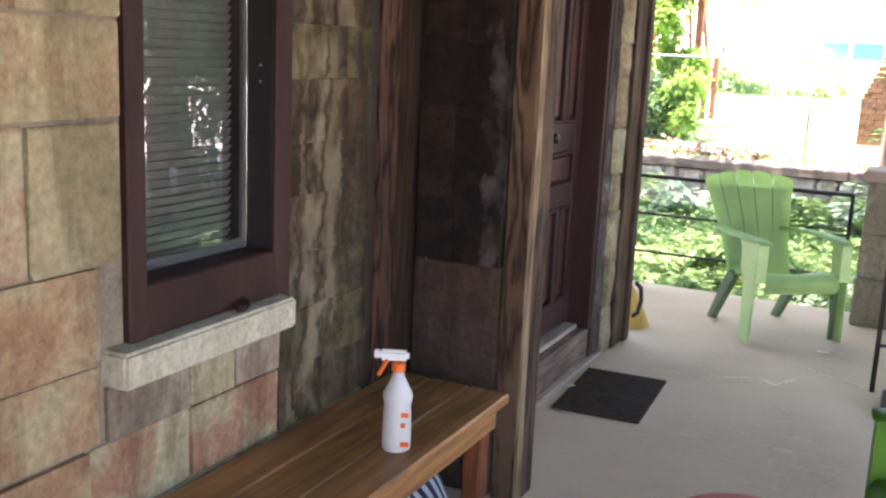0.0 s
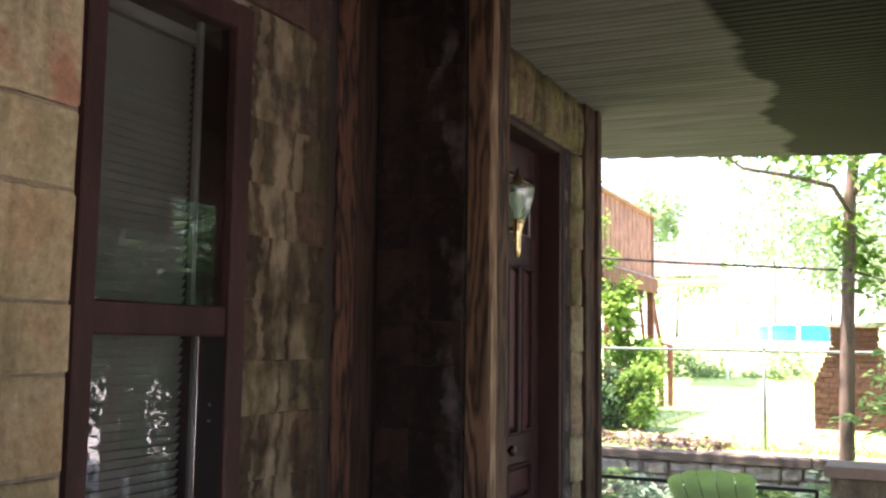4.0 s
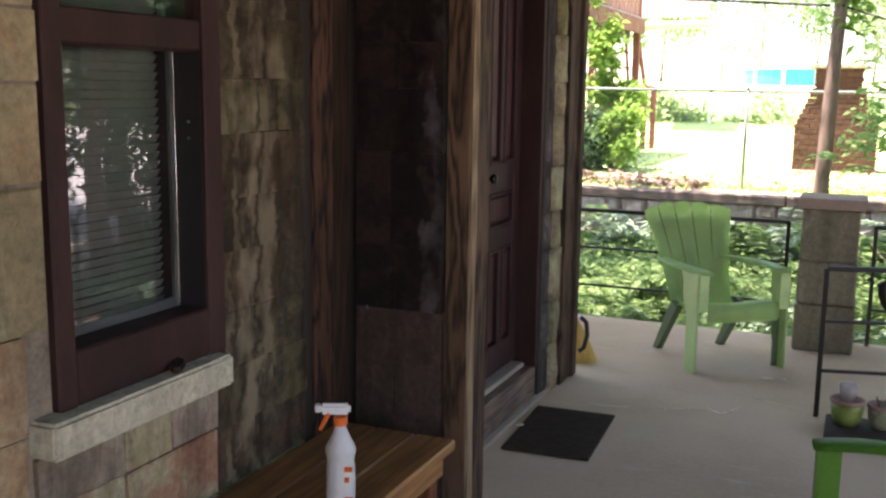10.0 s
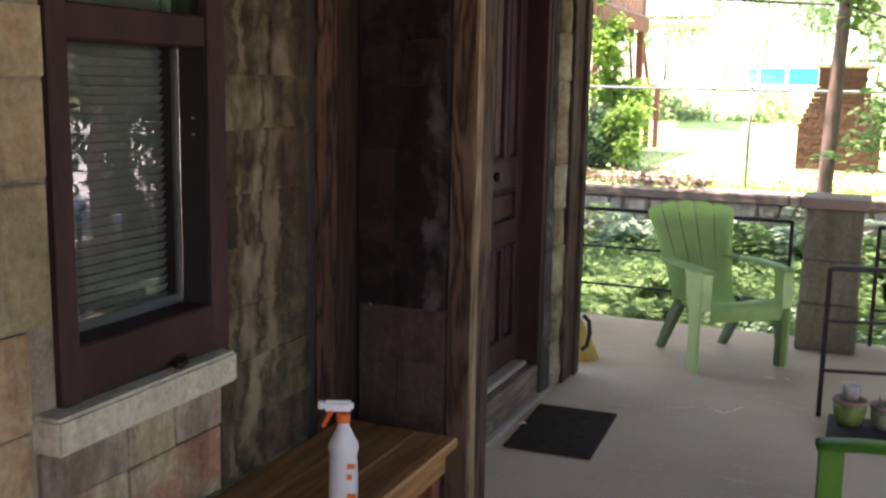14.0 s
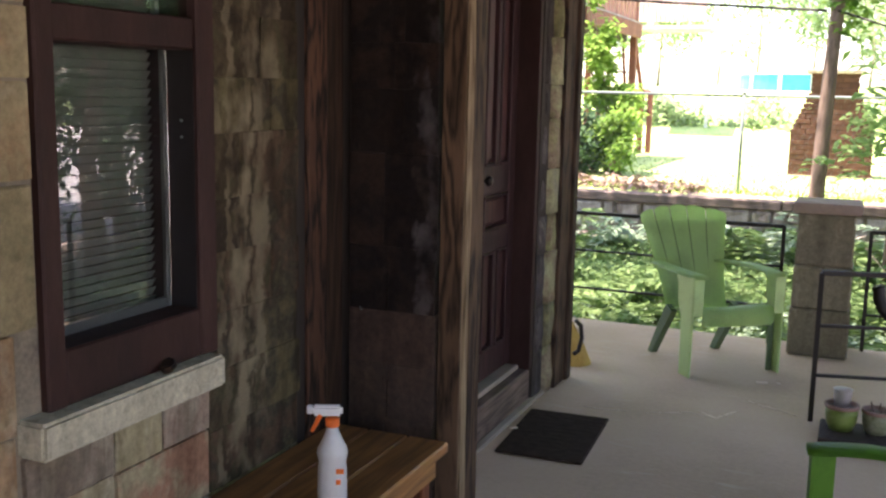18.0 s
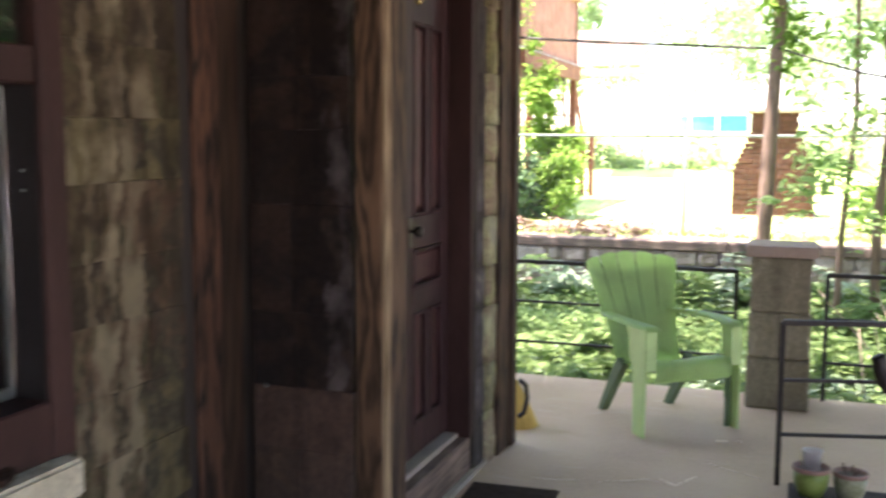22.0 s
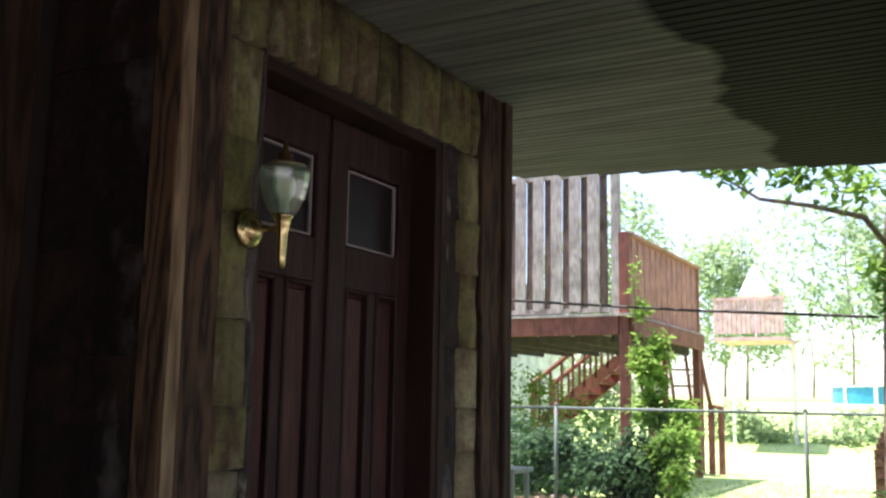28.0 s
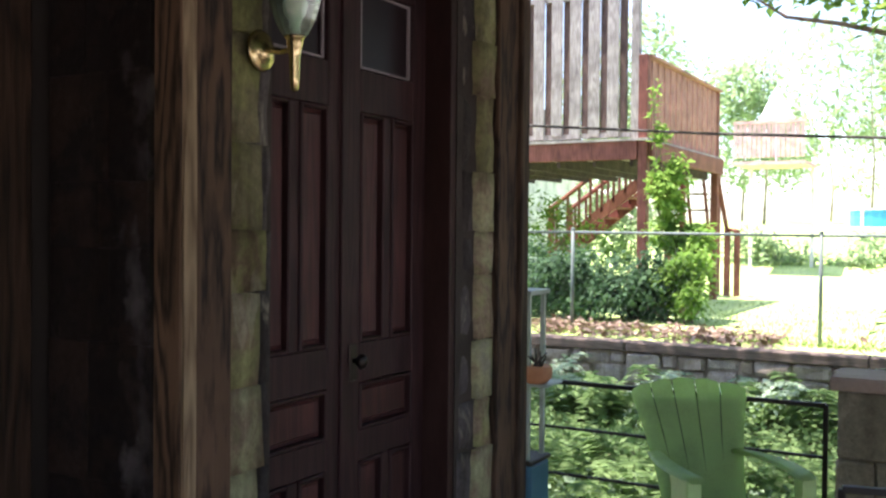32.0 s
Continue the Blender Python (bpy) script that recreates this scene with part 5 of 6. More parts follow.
def frond(rng, base, yaw, length, rise, droop, pairs, leaf, out, broad=0.34):
    """An arching stem with leaflets in pairs."""
    d = Vector((math.cos(yaw), math.sin(yaw), 0))
    for k in range(pairs):
        s = (k + 1) / pairs
        p = base + d * (length * s) + Vector((0, 0, rise * math.sin(s * 1.9) - droop * s * s))
        side = Vector((-d.y, d.x, 0))
        for sg in (-1, 1):
            along = (side * sg + d * 0.45 + Vector((0, 0, rng.uniform(-0.5, 0.1)))).normalized()
            nrm = Vector((rng.gauss(0, 0.25), rng.gauss(0, 0.25), 1)).normalized()
            across = along.cross(nrm).normalized()
            ln = leaf * (1.15 - 0.75 * abs(s - 0.35)) * rng.uniform(0.85, 1.15)
            out.append((p, along, across, ln, ln * broad))


def fern(k, at, size, mat, label):
    rng = random.Random(100 + k)
    fr = []
    for i in range(rng.randint(11, 16)):
        frond(rng, Vector(at), rng.uniform(0, 6.28), size * rng.uniform(0.6, 1.0), size * rng.uniform(0.45, 0.85), size * rng.uniform(0.25, 0.6), 24, size * 0.17, fr)
    f = thing("fern", label, "plant", group="ferns by the garden wall")
    tagged(leaves_part("fronds", fr, mat, f), kind="stuff")


rng = random.Random(21)
k = 0
for gx in np.arange(-3.1, 4.2, 0.52):
    for gy in (8.6, 9.7, 10.9, 12.1):
        if 1.0 < gx < 1.5 and gy < 9.5 or gy > 10.5 and rng.random() < 0.55:
            continue
        size = rng.uniform(0.5, 0.9)
        fern(k, (gx + rng.uniform(-0.25, 0.25), gy + rng.uniform(-0.4, 0.4), -0.44), size, M_FERN,
             "bright green fern clump beyond the porch railing")
        k += 1


M_PALE_FERN = leaf_material("pale_fern_leaf", (0.34, 0.45, 0.32), (0.24, 0.34, 0.22), (0.46, 0.56, 0.42), 0.5)
for k2, gx in enumerate((-2.7, -1.7, -0.75, 0.05, 0.55, 1.45, 1.95, 2.8)):
    fern(200 + k2, (gx, 12.2, -0.40), 1.0, M_FERN if k2 % 2 else M_PALE_FERN, "tall feathery fern against the garden wall")


def groundcover():
    """Low leaves: ivy below the porch, then mixed green cover up to the garden wall."""
    rng = random.Random(31)
    for label, mat, count, ya, yb, low, high, size in (("grey-green ivy covering the bed below the porch", M_IVY, 15000, 7.75, 9.4, -0.44, 0.38, 0.070),
                                                       ("low green leaves filling the bed to the wall", M_FERN, 30000, 8.9, 12.75, -0.44, 0.44, 0.062)):
        fr = []
        for _ in range(count):
            x, y = rng.uniform(-3.4, 4.8), rng.uniform(ya, yb)
            swell = 0.55 + 0.45 * math.sin(2.3 * x + 1.3 * y) * math.sin(1.7 * y - 0.8 * x)
            z = low + rng.random() ** 0.8 * high * (0.35 + 0.65 * swell)
            a = rng.uniform(0, 6.28)
            nrm = Vector((rng.gauss(0, 0.5), rng.gauss(0, 0.5) - 0.3, 1)).normalized()
            along = Vector((math.cos(a), math.sin(a), rng.gauss(0, 0.4))).normalized()
            fr.append((Vector((x, y, z)), along, along.cross(nrm).normalized(), size * rng.uniform(0.7, 1.3), size * rng.uniform(0.5, 0.9)))
        tagged(leaves_part("groundcover", fr, mat), label, "ground cover", kind="stuff")


groundcover()


def brush():
    rng = random.Random(41)
    bm = bmesh.new()
    for _ in range(22):
        x, y = rng.uniform(1.7, 3.3), rng.uniform(8.3, 9.8)
        a = rng.uniform(-0.9, 0.9)
        ln = rng.uniform(0.4, 1.0)
        p = Vector((x, y, -0.42))
        tube(bm, [p, p + Vector((math.sin(a) * ln * 0.5, rng.uniform(-0.1, 0.1), ln * 0.45)), p + Vector((math.sin(a) * ln, rng.uniform(-0.2, 0.2), ln * 0.8))], [0.009, 0.007, 0.004], 5)
    tagged(part("twigs", bm, M_BARK_PALE), "dry pale twigs among the groundcover", "twigs", kind="stuff")


brush()


def tree(name, label, path, r0, bark, crowns, mat, leaf, seed, limbs=()):
    """Trunk along a path, limbs, and a crown of leaves in lumps."""
    t = thing(name, label, "tree", path[0])
    o = Vector(path[0])
    pts = [Vector(p) - o for p in path]
    n = len(pts)
    part("trunk", bar(pts, [r0 * (1 - 0.55 * i / (n - 1)) * (1.25 if i == 0 else 1) for i in range(n)], 10), bark, t, smooth=True)
    for li in limbs:
        q = [Vector(p) - o for p in li[0]]
        part("limb", bar(q, [li[1] * (1 - 0.7 * i / (len(q) - 1)) for i in range(len(q))], 7), bark, t, smooth=True)
    rg = random.Random(seed)
    fr = []
    for c, rad, count in crowns:
        fr += leaf_cloud(rg, Vector(c) - o, rad, count, leaf)
    leaves_part("crown", fr, mat, t)
    return t


def pinnate_tree(name, label, path, r0, tips, seed, bark, clumps=()):
    """A slender tree with long feathery leaves along its upper part."""
    t = thing(name, label, "tree", path[0])
    o = Vector(path[0])
    part("trunk", bar([Vector(p) - o for p in path], [r0 * (1 - 0.5 * i / (len(path) - 1)) for i in range(len(path))], 8), bark, t, smooth=True)
    rg = random.Random(seed)
    fr = []
    for tip, count, length in tips:
        for _ in range(count):
            b = Vector(tip) - o + Vector((rg.gauss(0, 0.14), rg.gauss(0, 0.14), rg.gauss(0, 0.22)))
            frond(rg, b, rg.uniform(0, 6.28), length * rg.uniform(0.7, 1.2), 0.12, length * rg.uniform(0.5, 1.1), 7, length * 0.34, fr, 0.5)
    for c, rad, count in clumps:
        fr += leaf_cloud(rg, Vector(c) - o, rad, count, 0.10, 0.9)
    leaves_part("crown", fr, M_FEATHER, t)
    return t


# Unseen crown lumps added to keep the sun off the bed; limbs reach them.
SHADE_CANOPY = [((x, y, 5.6 + 0.35 * math.sin(3 * x + y)), (1.25, 1.15, 0.5), 860) for x in (-5.2, -3.7, -2.2, -0.7, 0.8, 2.3) for y in (6.7, 7.9, 9.2, 10.5, 11.8) if (y > 7 or x < 0) and not (x in (-0.7, 0.8) and y == 10.5 or x == 2.3 and y == 11.8)] + [((-0.7, 10.5, 5.6), (1.2, 1.1, 0.5), 520), ((-1.8, 7.1, 5.3), (0.9, 0.8, 0.4), 800), ((-1.2, 7.2, 5.5), (0.9, 0.8, 0.4), 600)]
tree("tree", "leaning brown-barked tree behind the pillar", [(0.97, 11.5, -0.44), (0.985, 11.5, 0.6), (1.02, 11.5, 1.8), (1.07, 11.5, 3.0), (1.25, 11.6, 4.6), (1.4, 11.7, 6.2)], 0.085, M_BARK,
     [((2.4, 12.1, 4.9), (1.5, 1.3, 1.0), 1100), ((1.15, 11.5, 2.55), (0.32, 0.3, 0.6), 260), ((0.30, 10.5, 3.42), (0.55, 0.4, 0.22), 170), ((0.85, 10.5, 3.30), (0.5, 0.5, 0.35), 150), ((1.5, 10.6, 3.1), (0.7, 0.6, 0.5), 220), ((2.9, 11.0, 4.2), (1.2, 1.2, 0.7), 800)] + SHADE_CANOPY, M_TREE, 0.135, 61,
     [([(1.07, 11.5, 3.0), (1.5, 11.3, 3.5), (2.4, 11.0, 3.75), (3.2, 10.8, 4.2)], 0.035), ([(1.25, 11.6, 4.6), (0.7, 11.5, 5.0), (0.3, 11.4, 5.6), (-1.5, 10.8, 5.8), (-3.6, 9.8, 5.8)], 0.05),
      ([(1.25, 11.6, 4.7), (0.9, 10.2, 5.3), (0.2, 8.8, 5.6), (-1.6, 8.2, 5.7)], 0.045),
      ([(1.07, 11.5, 2.85), (0.96, 10.5, 2.967), (0.58, 10.5, 3.086), (0.21, 10.5, 3.169), (0.06, 10.5, 3.28), (-0.17, 10.5, 3.44)], 0.026)])
pinnate_tree("sapling", "slender sapling with feathery leaves", [(1.64, 11.4, -0.44), (1.66, 11.4, 0.6), (1.74, 11.4, 1.7), (1.70, 11.4, 3.2), (1.8, 11.4, 4.2)], 0.035,
             [((1.30, 10.8, 1.12), 6, 0.45), ((1.62, 10.9, 1.0), 5, 0.45), ((1.45, 11.0, 1.25), 4, 0.45)], 71, M_BARK,
             [((1.42, 10.9, 1.20), (0.34, 0.2, 0.22), 150), ((1.72, 11.2, 1.62), (0.22, 0.2, 0.25), 90), ((1.72, 11.3, 2.4), (0.25, 0.25, 0.3), 120), ((1.60, 11.3, 3.1), (0.45, 0.3, 0.4), 260)])
pinnate_tree("sapling", "dark slender sapling with drooping leaves", [(1.98, 11.5, -0.44), (1.96, 11.5, 0.7), (2.02, 11.5, 1.5), (1.97, 11.5, 2.4), (2.1, 11.5, 4.0)], 0.05,
             [((2.1, 11.2, 1.2), 2, 0.4), ((1.95, 11.3, 1.7), 3, 0.4)], 72, M_BARK,
             [((2.02, 11.3, 1.75), (0.20, 0.2, 0.25), 90), ((2.16, 11.4, 2.3), (0.28, 0.25, 0.35), 150), ((2.05, 11.4, 3.0), (0.4, 0.3, 0.4), 260), ((2.4, 11.3, 3.4), (0.4, 0.3, 0.35), 240)])
pinnate_tree("sapling", "thin leaning sapling near the fence", [(2.45, 11.8, -0.44), (2.30, 11.8, 0.8), (2.1, 11.8, 1.9), (2.0, 11.8, 3.0)], 0.022,
             [((2.35, 11.5, 0.6), 4, 0.4), ((2.6, 11.5, 1.2), 3, 0.4)], 73, M_BARK,
             [((2.50, 11.5, 1.3), (0.25, 0.2, 0.3), 110), ((2.55, 11.6, 2.1), (0.3, 0.25, 0.35), 150), ((2.75, 11.5, 2.8), (0.4, 0.3, 0.4), 220)])
tree("tree", "pale smooth-barked tree beside the porch", [(2.87, 9.0, -0.48), (2.80, 9.0, 0.3), (2.73, 9.0, 1.0), (2.68, 9.0, 1.75), (2.60, 9.0, 2.5), (2.45, 9.0, 3.6)], 0.115, M_BARK_PALE,
     [((3.0, 9.2, 4.3), (1.6, 1.4, 1.0), 600), ((3.5, 9.6, 2.4), (0.7, 0.7, 1.2), 700), ((3.3, 10.2, 0.8), (0.7, 0.6, 0.8), 500)], M_TREE, 0.14, 62,
     [([(2.70, 9.0, 1.6), (2.95, 8.95, 2.15), (3.2, 8.9, 2.5), (3.5, 8.9, 3.4)], 0.06), ([(2.74, 9.02, 0.8), (2.92, 9.05, 1.5), (3.05, 9.1, 2.2), (3.0, 9.1, 3.2)], 0.06)])


def shrub(label, crowns, mat, leaf, seed, base, name="shrub"):
    s = thing(name, label, "shrub", base)
    o = Vector(base)
    rg = random.Random(seed)
    for _ in range(6):
        c = rg.choice(crowns)[0]
        q = Vector(c) - o
        bm = tube(bmesh.new(), [Vector((rg.gauss(0, 0.08), rg.gauss(0, 0.08), 0)), q * 0.5 + Vector((rg.gauss(0, 0.1), 0, 0)), q], [0.02, 0.014, 0.006], 5)
        part("stem", bm, M_BARK, s)
    fr = []
    for c, rad, count in crowns:
        fr += leaf_cloud(rg, Vector(c) - o, rad, count, leaf)
    leaves_part("foliage", fr, mat, s)
    return s


shrub("dense dark green shrub under the deck", [((-3.9, 15.2, 0.95), (0.9, 0.6, 0.65), 2800), ((-2.9, 15.0, 0.9), (0.8, 0.6, 0.6), 2600)], M_LEAF, 0.11, 81, (-3.4, 15.2, 0.33))
shrub("leafy green shrub at the deck post", [((-2.55, 15.4, 0.85), (0.55, 0.4, 0.6), 1700)], M_LEAF, 0.10, 82, (-2.5, 15.4, 0.33))
shrub("dark blue-green shrub at the foot of the vine", [((-2.40, 15.25, 0.70), (0.46, 0.35, 0.52), 1600)], M_LEAF, 0.11, 88, (-2.1, 15.3, 0.33))
shrub("mid-green leafy shrub under the climbing vine", [((-1.86, 15.15, 0.72), (0.46, 0.3, 0.52), 1500)], M_TREE, 0.10, 89, (-1.85, 15.2, 0.33))
shrub("bright green vine climbing the deck post", [((-1.80, 15.30, 0.95), (0.40, 0.3, 0.55), 520), ((-2.05, 15.65, 1.42), (0.42, 0.28, 0.55), 1900), ((-2.24, 15.7, 2.1), (0.30, 0.24, 0.5), 1300), ((-2.4, 15.75, 2.75), (0.14, 0.14, 0.35), 110), ((-2.5, 15.8, 3.3), (0.06, 0.06, 0.35), 40)],
      M_VINE, 0.115, 83, (-2.0, 15.6, 0.33), "vine")
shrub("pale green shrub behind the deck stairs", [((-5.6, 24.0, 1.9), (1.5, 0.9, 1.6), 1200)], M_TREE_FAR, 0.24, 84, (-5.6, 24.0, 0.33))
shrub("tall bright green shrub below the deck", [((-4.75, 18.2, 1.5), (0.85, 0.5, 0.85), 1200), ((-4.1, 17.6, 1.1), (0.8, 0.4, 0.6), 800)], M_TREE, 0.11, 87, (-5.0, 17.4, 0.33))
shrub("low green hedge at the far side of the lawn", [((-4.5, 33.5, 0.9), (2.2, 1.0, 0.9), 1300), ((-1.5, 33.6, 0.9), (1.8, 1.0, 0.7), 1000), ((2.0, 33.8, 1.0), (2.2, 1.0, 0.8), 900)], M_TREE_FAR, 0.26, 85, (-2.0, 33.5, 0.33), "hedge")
shrub("leafy green shrub by the brick hearth", [((2.6, 14.6, 0.75), (0.8, 0.6, 0.5), 700), ((3.9, 15.0, 1.2), (1.0, 0.7, 1.0), 1100)], M_TREE, 0.16, 86, (3.2, 14.8, 0.33))


def deck():
    d = thing("timber_deck", "raised red-stained timber deck with a silvered board screen", "deck")
    y, back = 16.0, 20.0
    part("post", slab(-2.765, -2.635, y - 0.06, y + 0.07, 0.3, 4.0, 0.006), M_REDWOOD, d)
    part("post", slab(-6.2, -6.07, y - 0.06, y + 0.07, 0.3, 4.0, 0.006), M_REDWOOD, d)
    part("post", slab(-2.765, -2.645, back - 0.12, back, 0.3, 4.0, 0.006), M_REDWOOD, d)
    part("beam", slab(-6.4, -2.77, y - 0.09, y - 0.03, 2.54, 2.80, 0.006), M_REDWOOD, d)
    part("beam", slab(-2.63, -2.57, y, back, 2.54, 2.80, 0.006), M_REDWOOD, d)
    for k in range(7):
        part("joist", slab(-6.2 + k * 0.55, -6.15 + k * 0.55, y, back, 2.45, 2.62), M_POST, d)
    for k in range(27):
        part("floor_board", slab(-6.4, -2.6, y - 0.12 + k * 0.15, y + 0.02 + k * 0.15, 2.80, 2.835), M_GREYWOOD, d)
    rg = random.Random(9)
    x = -6.35
    while x < -2.95:
        top = 4.98 + rg.uniform(-0.03, 0.03)
        part("screen_board", slab(x, x + 0.172, y - 0.085, y - 0.062, 2.86 + rg.uniform(0, 0.05), top, 0.004), M_GREYWOOD, d)
        part("screen_board", slab(x + 0.148, x + 0.272 - rg.uniform(0, 0.012), y + 0.012, y + 0.034, 2.86 + rg.uniform(0, 0.05), top - 0.02, 0.004), M_BROWNWOOD, d)
        x += 0.285
    for z in (2.86, 4.86):
        part("screen_rail", slab(-6.4, -2.88, y - 0.060, y + 0.010, z, z + 0.07), M_GREYWOOD, d)
    part("corner_post", slab(-2.88, -2.76, y - 0.05, y + 0.06, 2.8, 5.0, 0.006), M_GREYWOOD, d)
    part("rail_top", slab(-2.74, -2.60, y + 0.07, back, 3.97, 4.01, 0.005), M_FLARE_RED, d)
    for k in range(26):
        yy = y + 0.10 + k * 0.15
        part("rail_board", slab(-2.70 + 0.012 * (k % 2), -2.675 + 0.012 * (k % 2), yy, yy + 0.125, 2.80, 3.96, 0.003), M_FLARE_RED, d)
    return d


deck()


def deck_stair():
    s = thing("deck_stair", "red-stained timber stair rising to the deck", "stairs")
    xa, xb, za, zb = -5.95, -3.65, 1.12, 2.86
    for yy in (20.3, 21.25):
        bm = bmesh.new()
        vs = [bm.verts.new((x, yy + d, z + e)) for x, z in ((xa, za), (xb, zb)) for d in (0, 0.05) for e in (-0.14, 0.12)]
        for f in ((0, 1, 3, 2), (4, 6, 7, 5), (0, 4, 5, 1), (2, 3, 7, 6), (0, 2, 6, 4), (1, 5, 7, 3)):
            bm.faces.new([vs[i] for i in f])
        part("stringer", bm, M_REDWOOD, s)
        part("hand_rail", bar([(xa, yy, za + 0.85), (xb, yy, zb + 0.8)], 0.045, 6), M_REDWOOD, s)
        for k in range(10):
            u = (k + 0.5) / 10
            x, z = xa + (xb - xa) * u, za + (zb - za) * u
            part("baluster", slab(x - 0.022, x + 0.022, yy, yy + 0.04, z, z + 0.83), M_REDWOOD, s)
        for x, z in ((xa, za + 0.9), (xb, zb + 0.85)):
            part("post", slab(x - 0.05, x + 0.05, yy - 0.02, yy + 0.08, 0.3, z), M_REDWOOD, s)
    for k in range(9):
        x, z = xa + (xb - xa) * (k + 0.5) / 9, za + (zb - za) * (k + 0.5) / 9
        part("tread", slab(x - 0.15, x + 0.15, 20.35, 21.25, z - 0.02, z + 0.02), M_REDWOOD, s)
    return s


deck_stair()


def yard_stair():
    g = thing("yard_stair", "narrow red timber steps with a rail at the deck's end", "stairs")
    for x, top in ((-2.93, 2.9), (-2.74, 1.62), (-2.56, 1.58)):
        part("post", slab(x - 0.05, x + 0.05, 21.0, 21.1, 0.3, top, 0.005), M_REDWOOD, g)
    part("hand_rail", bar([(-2.93, 20.15, 3.75), (-2.85, 20.6, 2.7), (-2.74, 21.0, 1.6)], 0.04, 6), M_REDWOOD, g)
    part("hand_rail", bar([(-2.74, 21.05, 1.6), (-2.56, 21.05, 1.57)], 0.035, 6), M_REDWOOD, g)
    for k in range(7):
        part("tread", slab(-3.25, -2.95, 20.2 + 0.12 * k, 20.45 + 0.12 * k, 2.5 - 0.29 * k, 2.535 - 0.29 * k), M_GREYWOOD, g)
    for x in (-3.28, -2.97):
        part("stringer", bar([(x, 20.2, 2.5), (x, 21.1, 0.36)], 0.03, 6), M_REDWOOD, g)


yard_stair()


M_OLD_MORTAR = material("sooty_brick_mortar", (0.060, 0.030, 0.023), rough=0.95, scale=8, bump=0.3)


def brick_hearth():
    b = thing("brick_hearth", "stepped red-brown brick outdoor hearth on the lawn", "fireplace", (0.94, 17.0, 0.33))
    rg = random.Random(17)
    z, k = 0.05, 0
    brick_w = 0.215
    while z < 1.50:
        t = z / 1.5
        half = 0.575 if t < 0.44 else 0.575 - (0.575 - 0.33) * min(1, (t - 0.44) / 0.40)
        half = round(half / 0.03) * 0.03
        x = -half - (brick_w / 2 if k % 2 else 0)
        while x < half - 0.01:
            a, c = max(x, -half), min(x + brick_w, half)
            if c - a > 0.03:
                part("brick", slab(a + 0.003, c - 0.003, -0.30 - rg.uniform(0, 0.006), 0.3, z + 0.003, z + 0.072, 0.003), M_BRICK, b)
            x += brick_w
        z += 0.075
        k += 1
    part("core", slab(-0.29, 0.29, -0.285, 0.28, 0.0, 1.50), M_OLD_MORTAR, b)
    part("core", slab(-0.55, 0.55, -0.285, 0.28, 0.0, 0.66), M_OLD_MORTAR, b)
    part("cap", slab(-0.40, 0.40, -0.35, 0.35, 1.525, 1.585, 0.01), M_GARDEN_STONE, b, "thin stone cap slab")
    part("footing", slab(-0.60, 0.60, -0.33, 0.33, 0.0, 0.055, 0.01), M_MORTAR, b)


brick_hearth()
tagged(part("power_cable", bar([(-9, 11.4, 3.25), (-5, 11.4, 2.80), (-2.3, 11.4, 2.545), (-0.6, 11.4, 2.40), (0.95, 11.42, 2.30)], 0.014, 6), M_BLACK), "black cable strung across the garden to the tree", "cable")
tagged(part("power_cable", bar([(1.05, 11.42, 2.30), (1.4, 11.3, 2.17), (1.75, 11.2, 2.05), (2.6, 11.0, 1.85), (5, 10.5, 1.6)], 0.012, 6), M_BLACK), "black cable running on from the tree", "cable")


def pool():
    p = thing("above_ground_pool", "turquoise above-ground pool with pale uprights", "pool", (-1.25, 40.0, 1.75))
    part("wall", lathe([(1.72, 0), (1.75, 0.02), (1.75, 0.62), (1.72, 0.64), (1.55, 0.64), (1.55, 0.1)], 36), M_BLUE, p)
    part("rim", lathe([(1.70, 0.60), (1.80, 0.60), (1.80, 0.65), (1.70, 0.65)], 36), M_SIDING, p)
    for k in range(10):
        a = 2 * math.pi * k / 10 + 0.2
        part("upright", slab(-0.06, 0.06, -0.03, 0.03, 0, 0.62), M_SIDING, p).matrix_local = pose(1.77 * math.cos(a), 1.77 * math.sin(a), 0, 0, 0, math.degrees(a) + 90)


pool()


def far_house(at, w, dpt, h, label, seed):
    g = thing("house", label, "house", at)
    part("wall", slab(-w / 2, w / 2, 0, dpt, 0, h), M_SIDING, g)
    bm = bmesh.new()
    o = 0.4
    v = [bm.verts.new(p) for p in ((-w / 2 - o, -o, h), (w / 2 + o, -o, h), (w / 2 + o, dpt + o, h), (-w / 2 - o, dpt + o, h), (-w / 2 - o, dpt / 2, h + 1.0), (w / 2 + o, dpt / 2, h + 1.0))]
    for f in ((0, 1, 5, 4), (2, 3, 4, 5), (0, 4, 3), (1, 2, 5), (0, 3, 2, 1)):
        bm.faces.new([v[i] for i in f])
    part("roof", bm, M_ROOF, g)
    for k in range(max(1, int(w / 2.4))):
        x = -w / 2 + 1.3 + k * 2.4
        wn_ = part("window", slab(x - 0.5, x + 0.5, -0.05, 0.02, h * 0.4, h * 0.4 + 1.2), M_SIDING, g)
        part("pane", slab(x - 0.42, x + 0.42, -0.06, -0.045, h * 0.4 + 0.08, h * 0.4 + 1.12), M_DARKROOM, wn_)
    return g


far_house((-11.2, 19.5, 0.33), 6.6, 8, 3.0, "pale-sided neighbouring house behind the deck", 1)


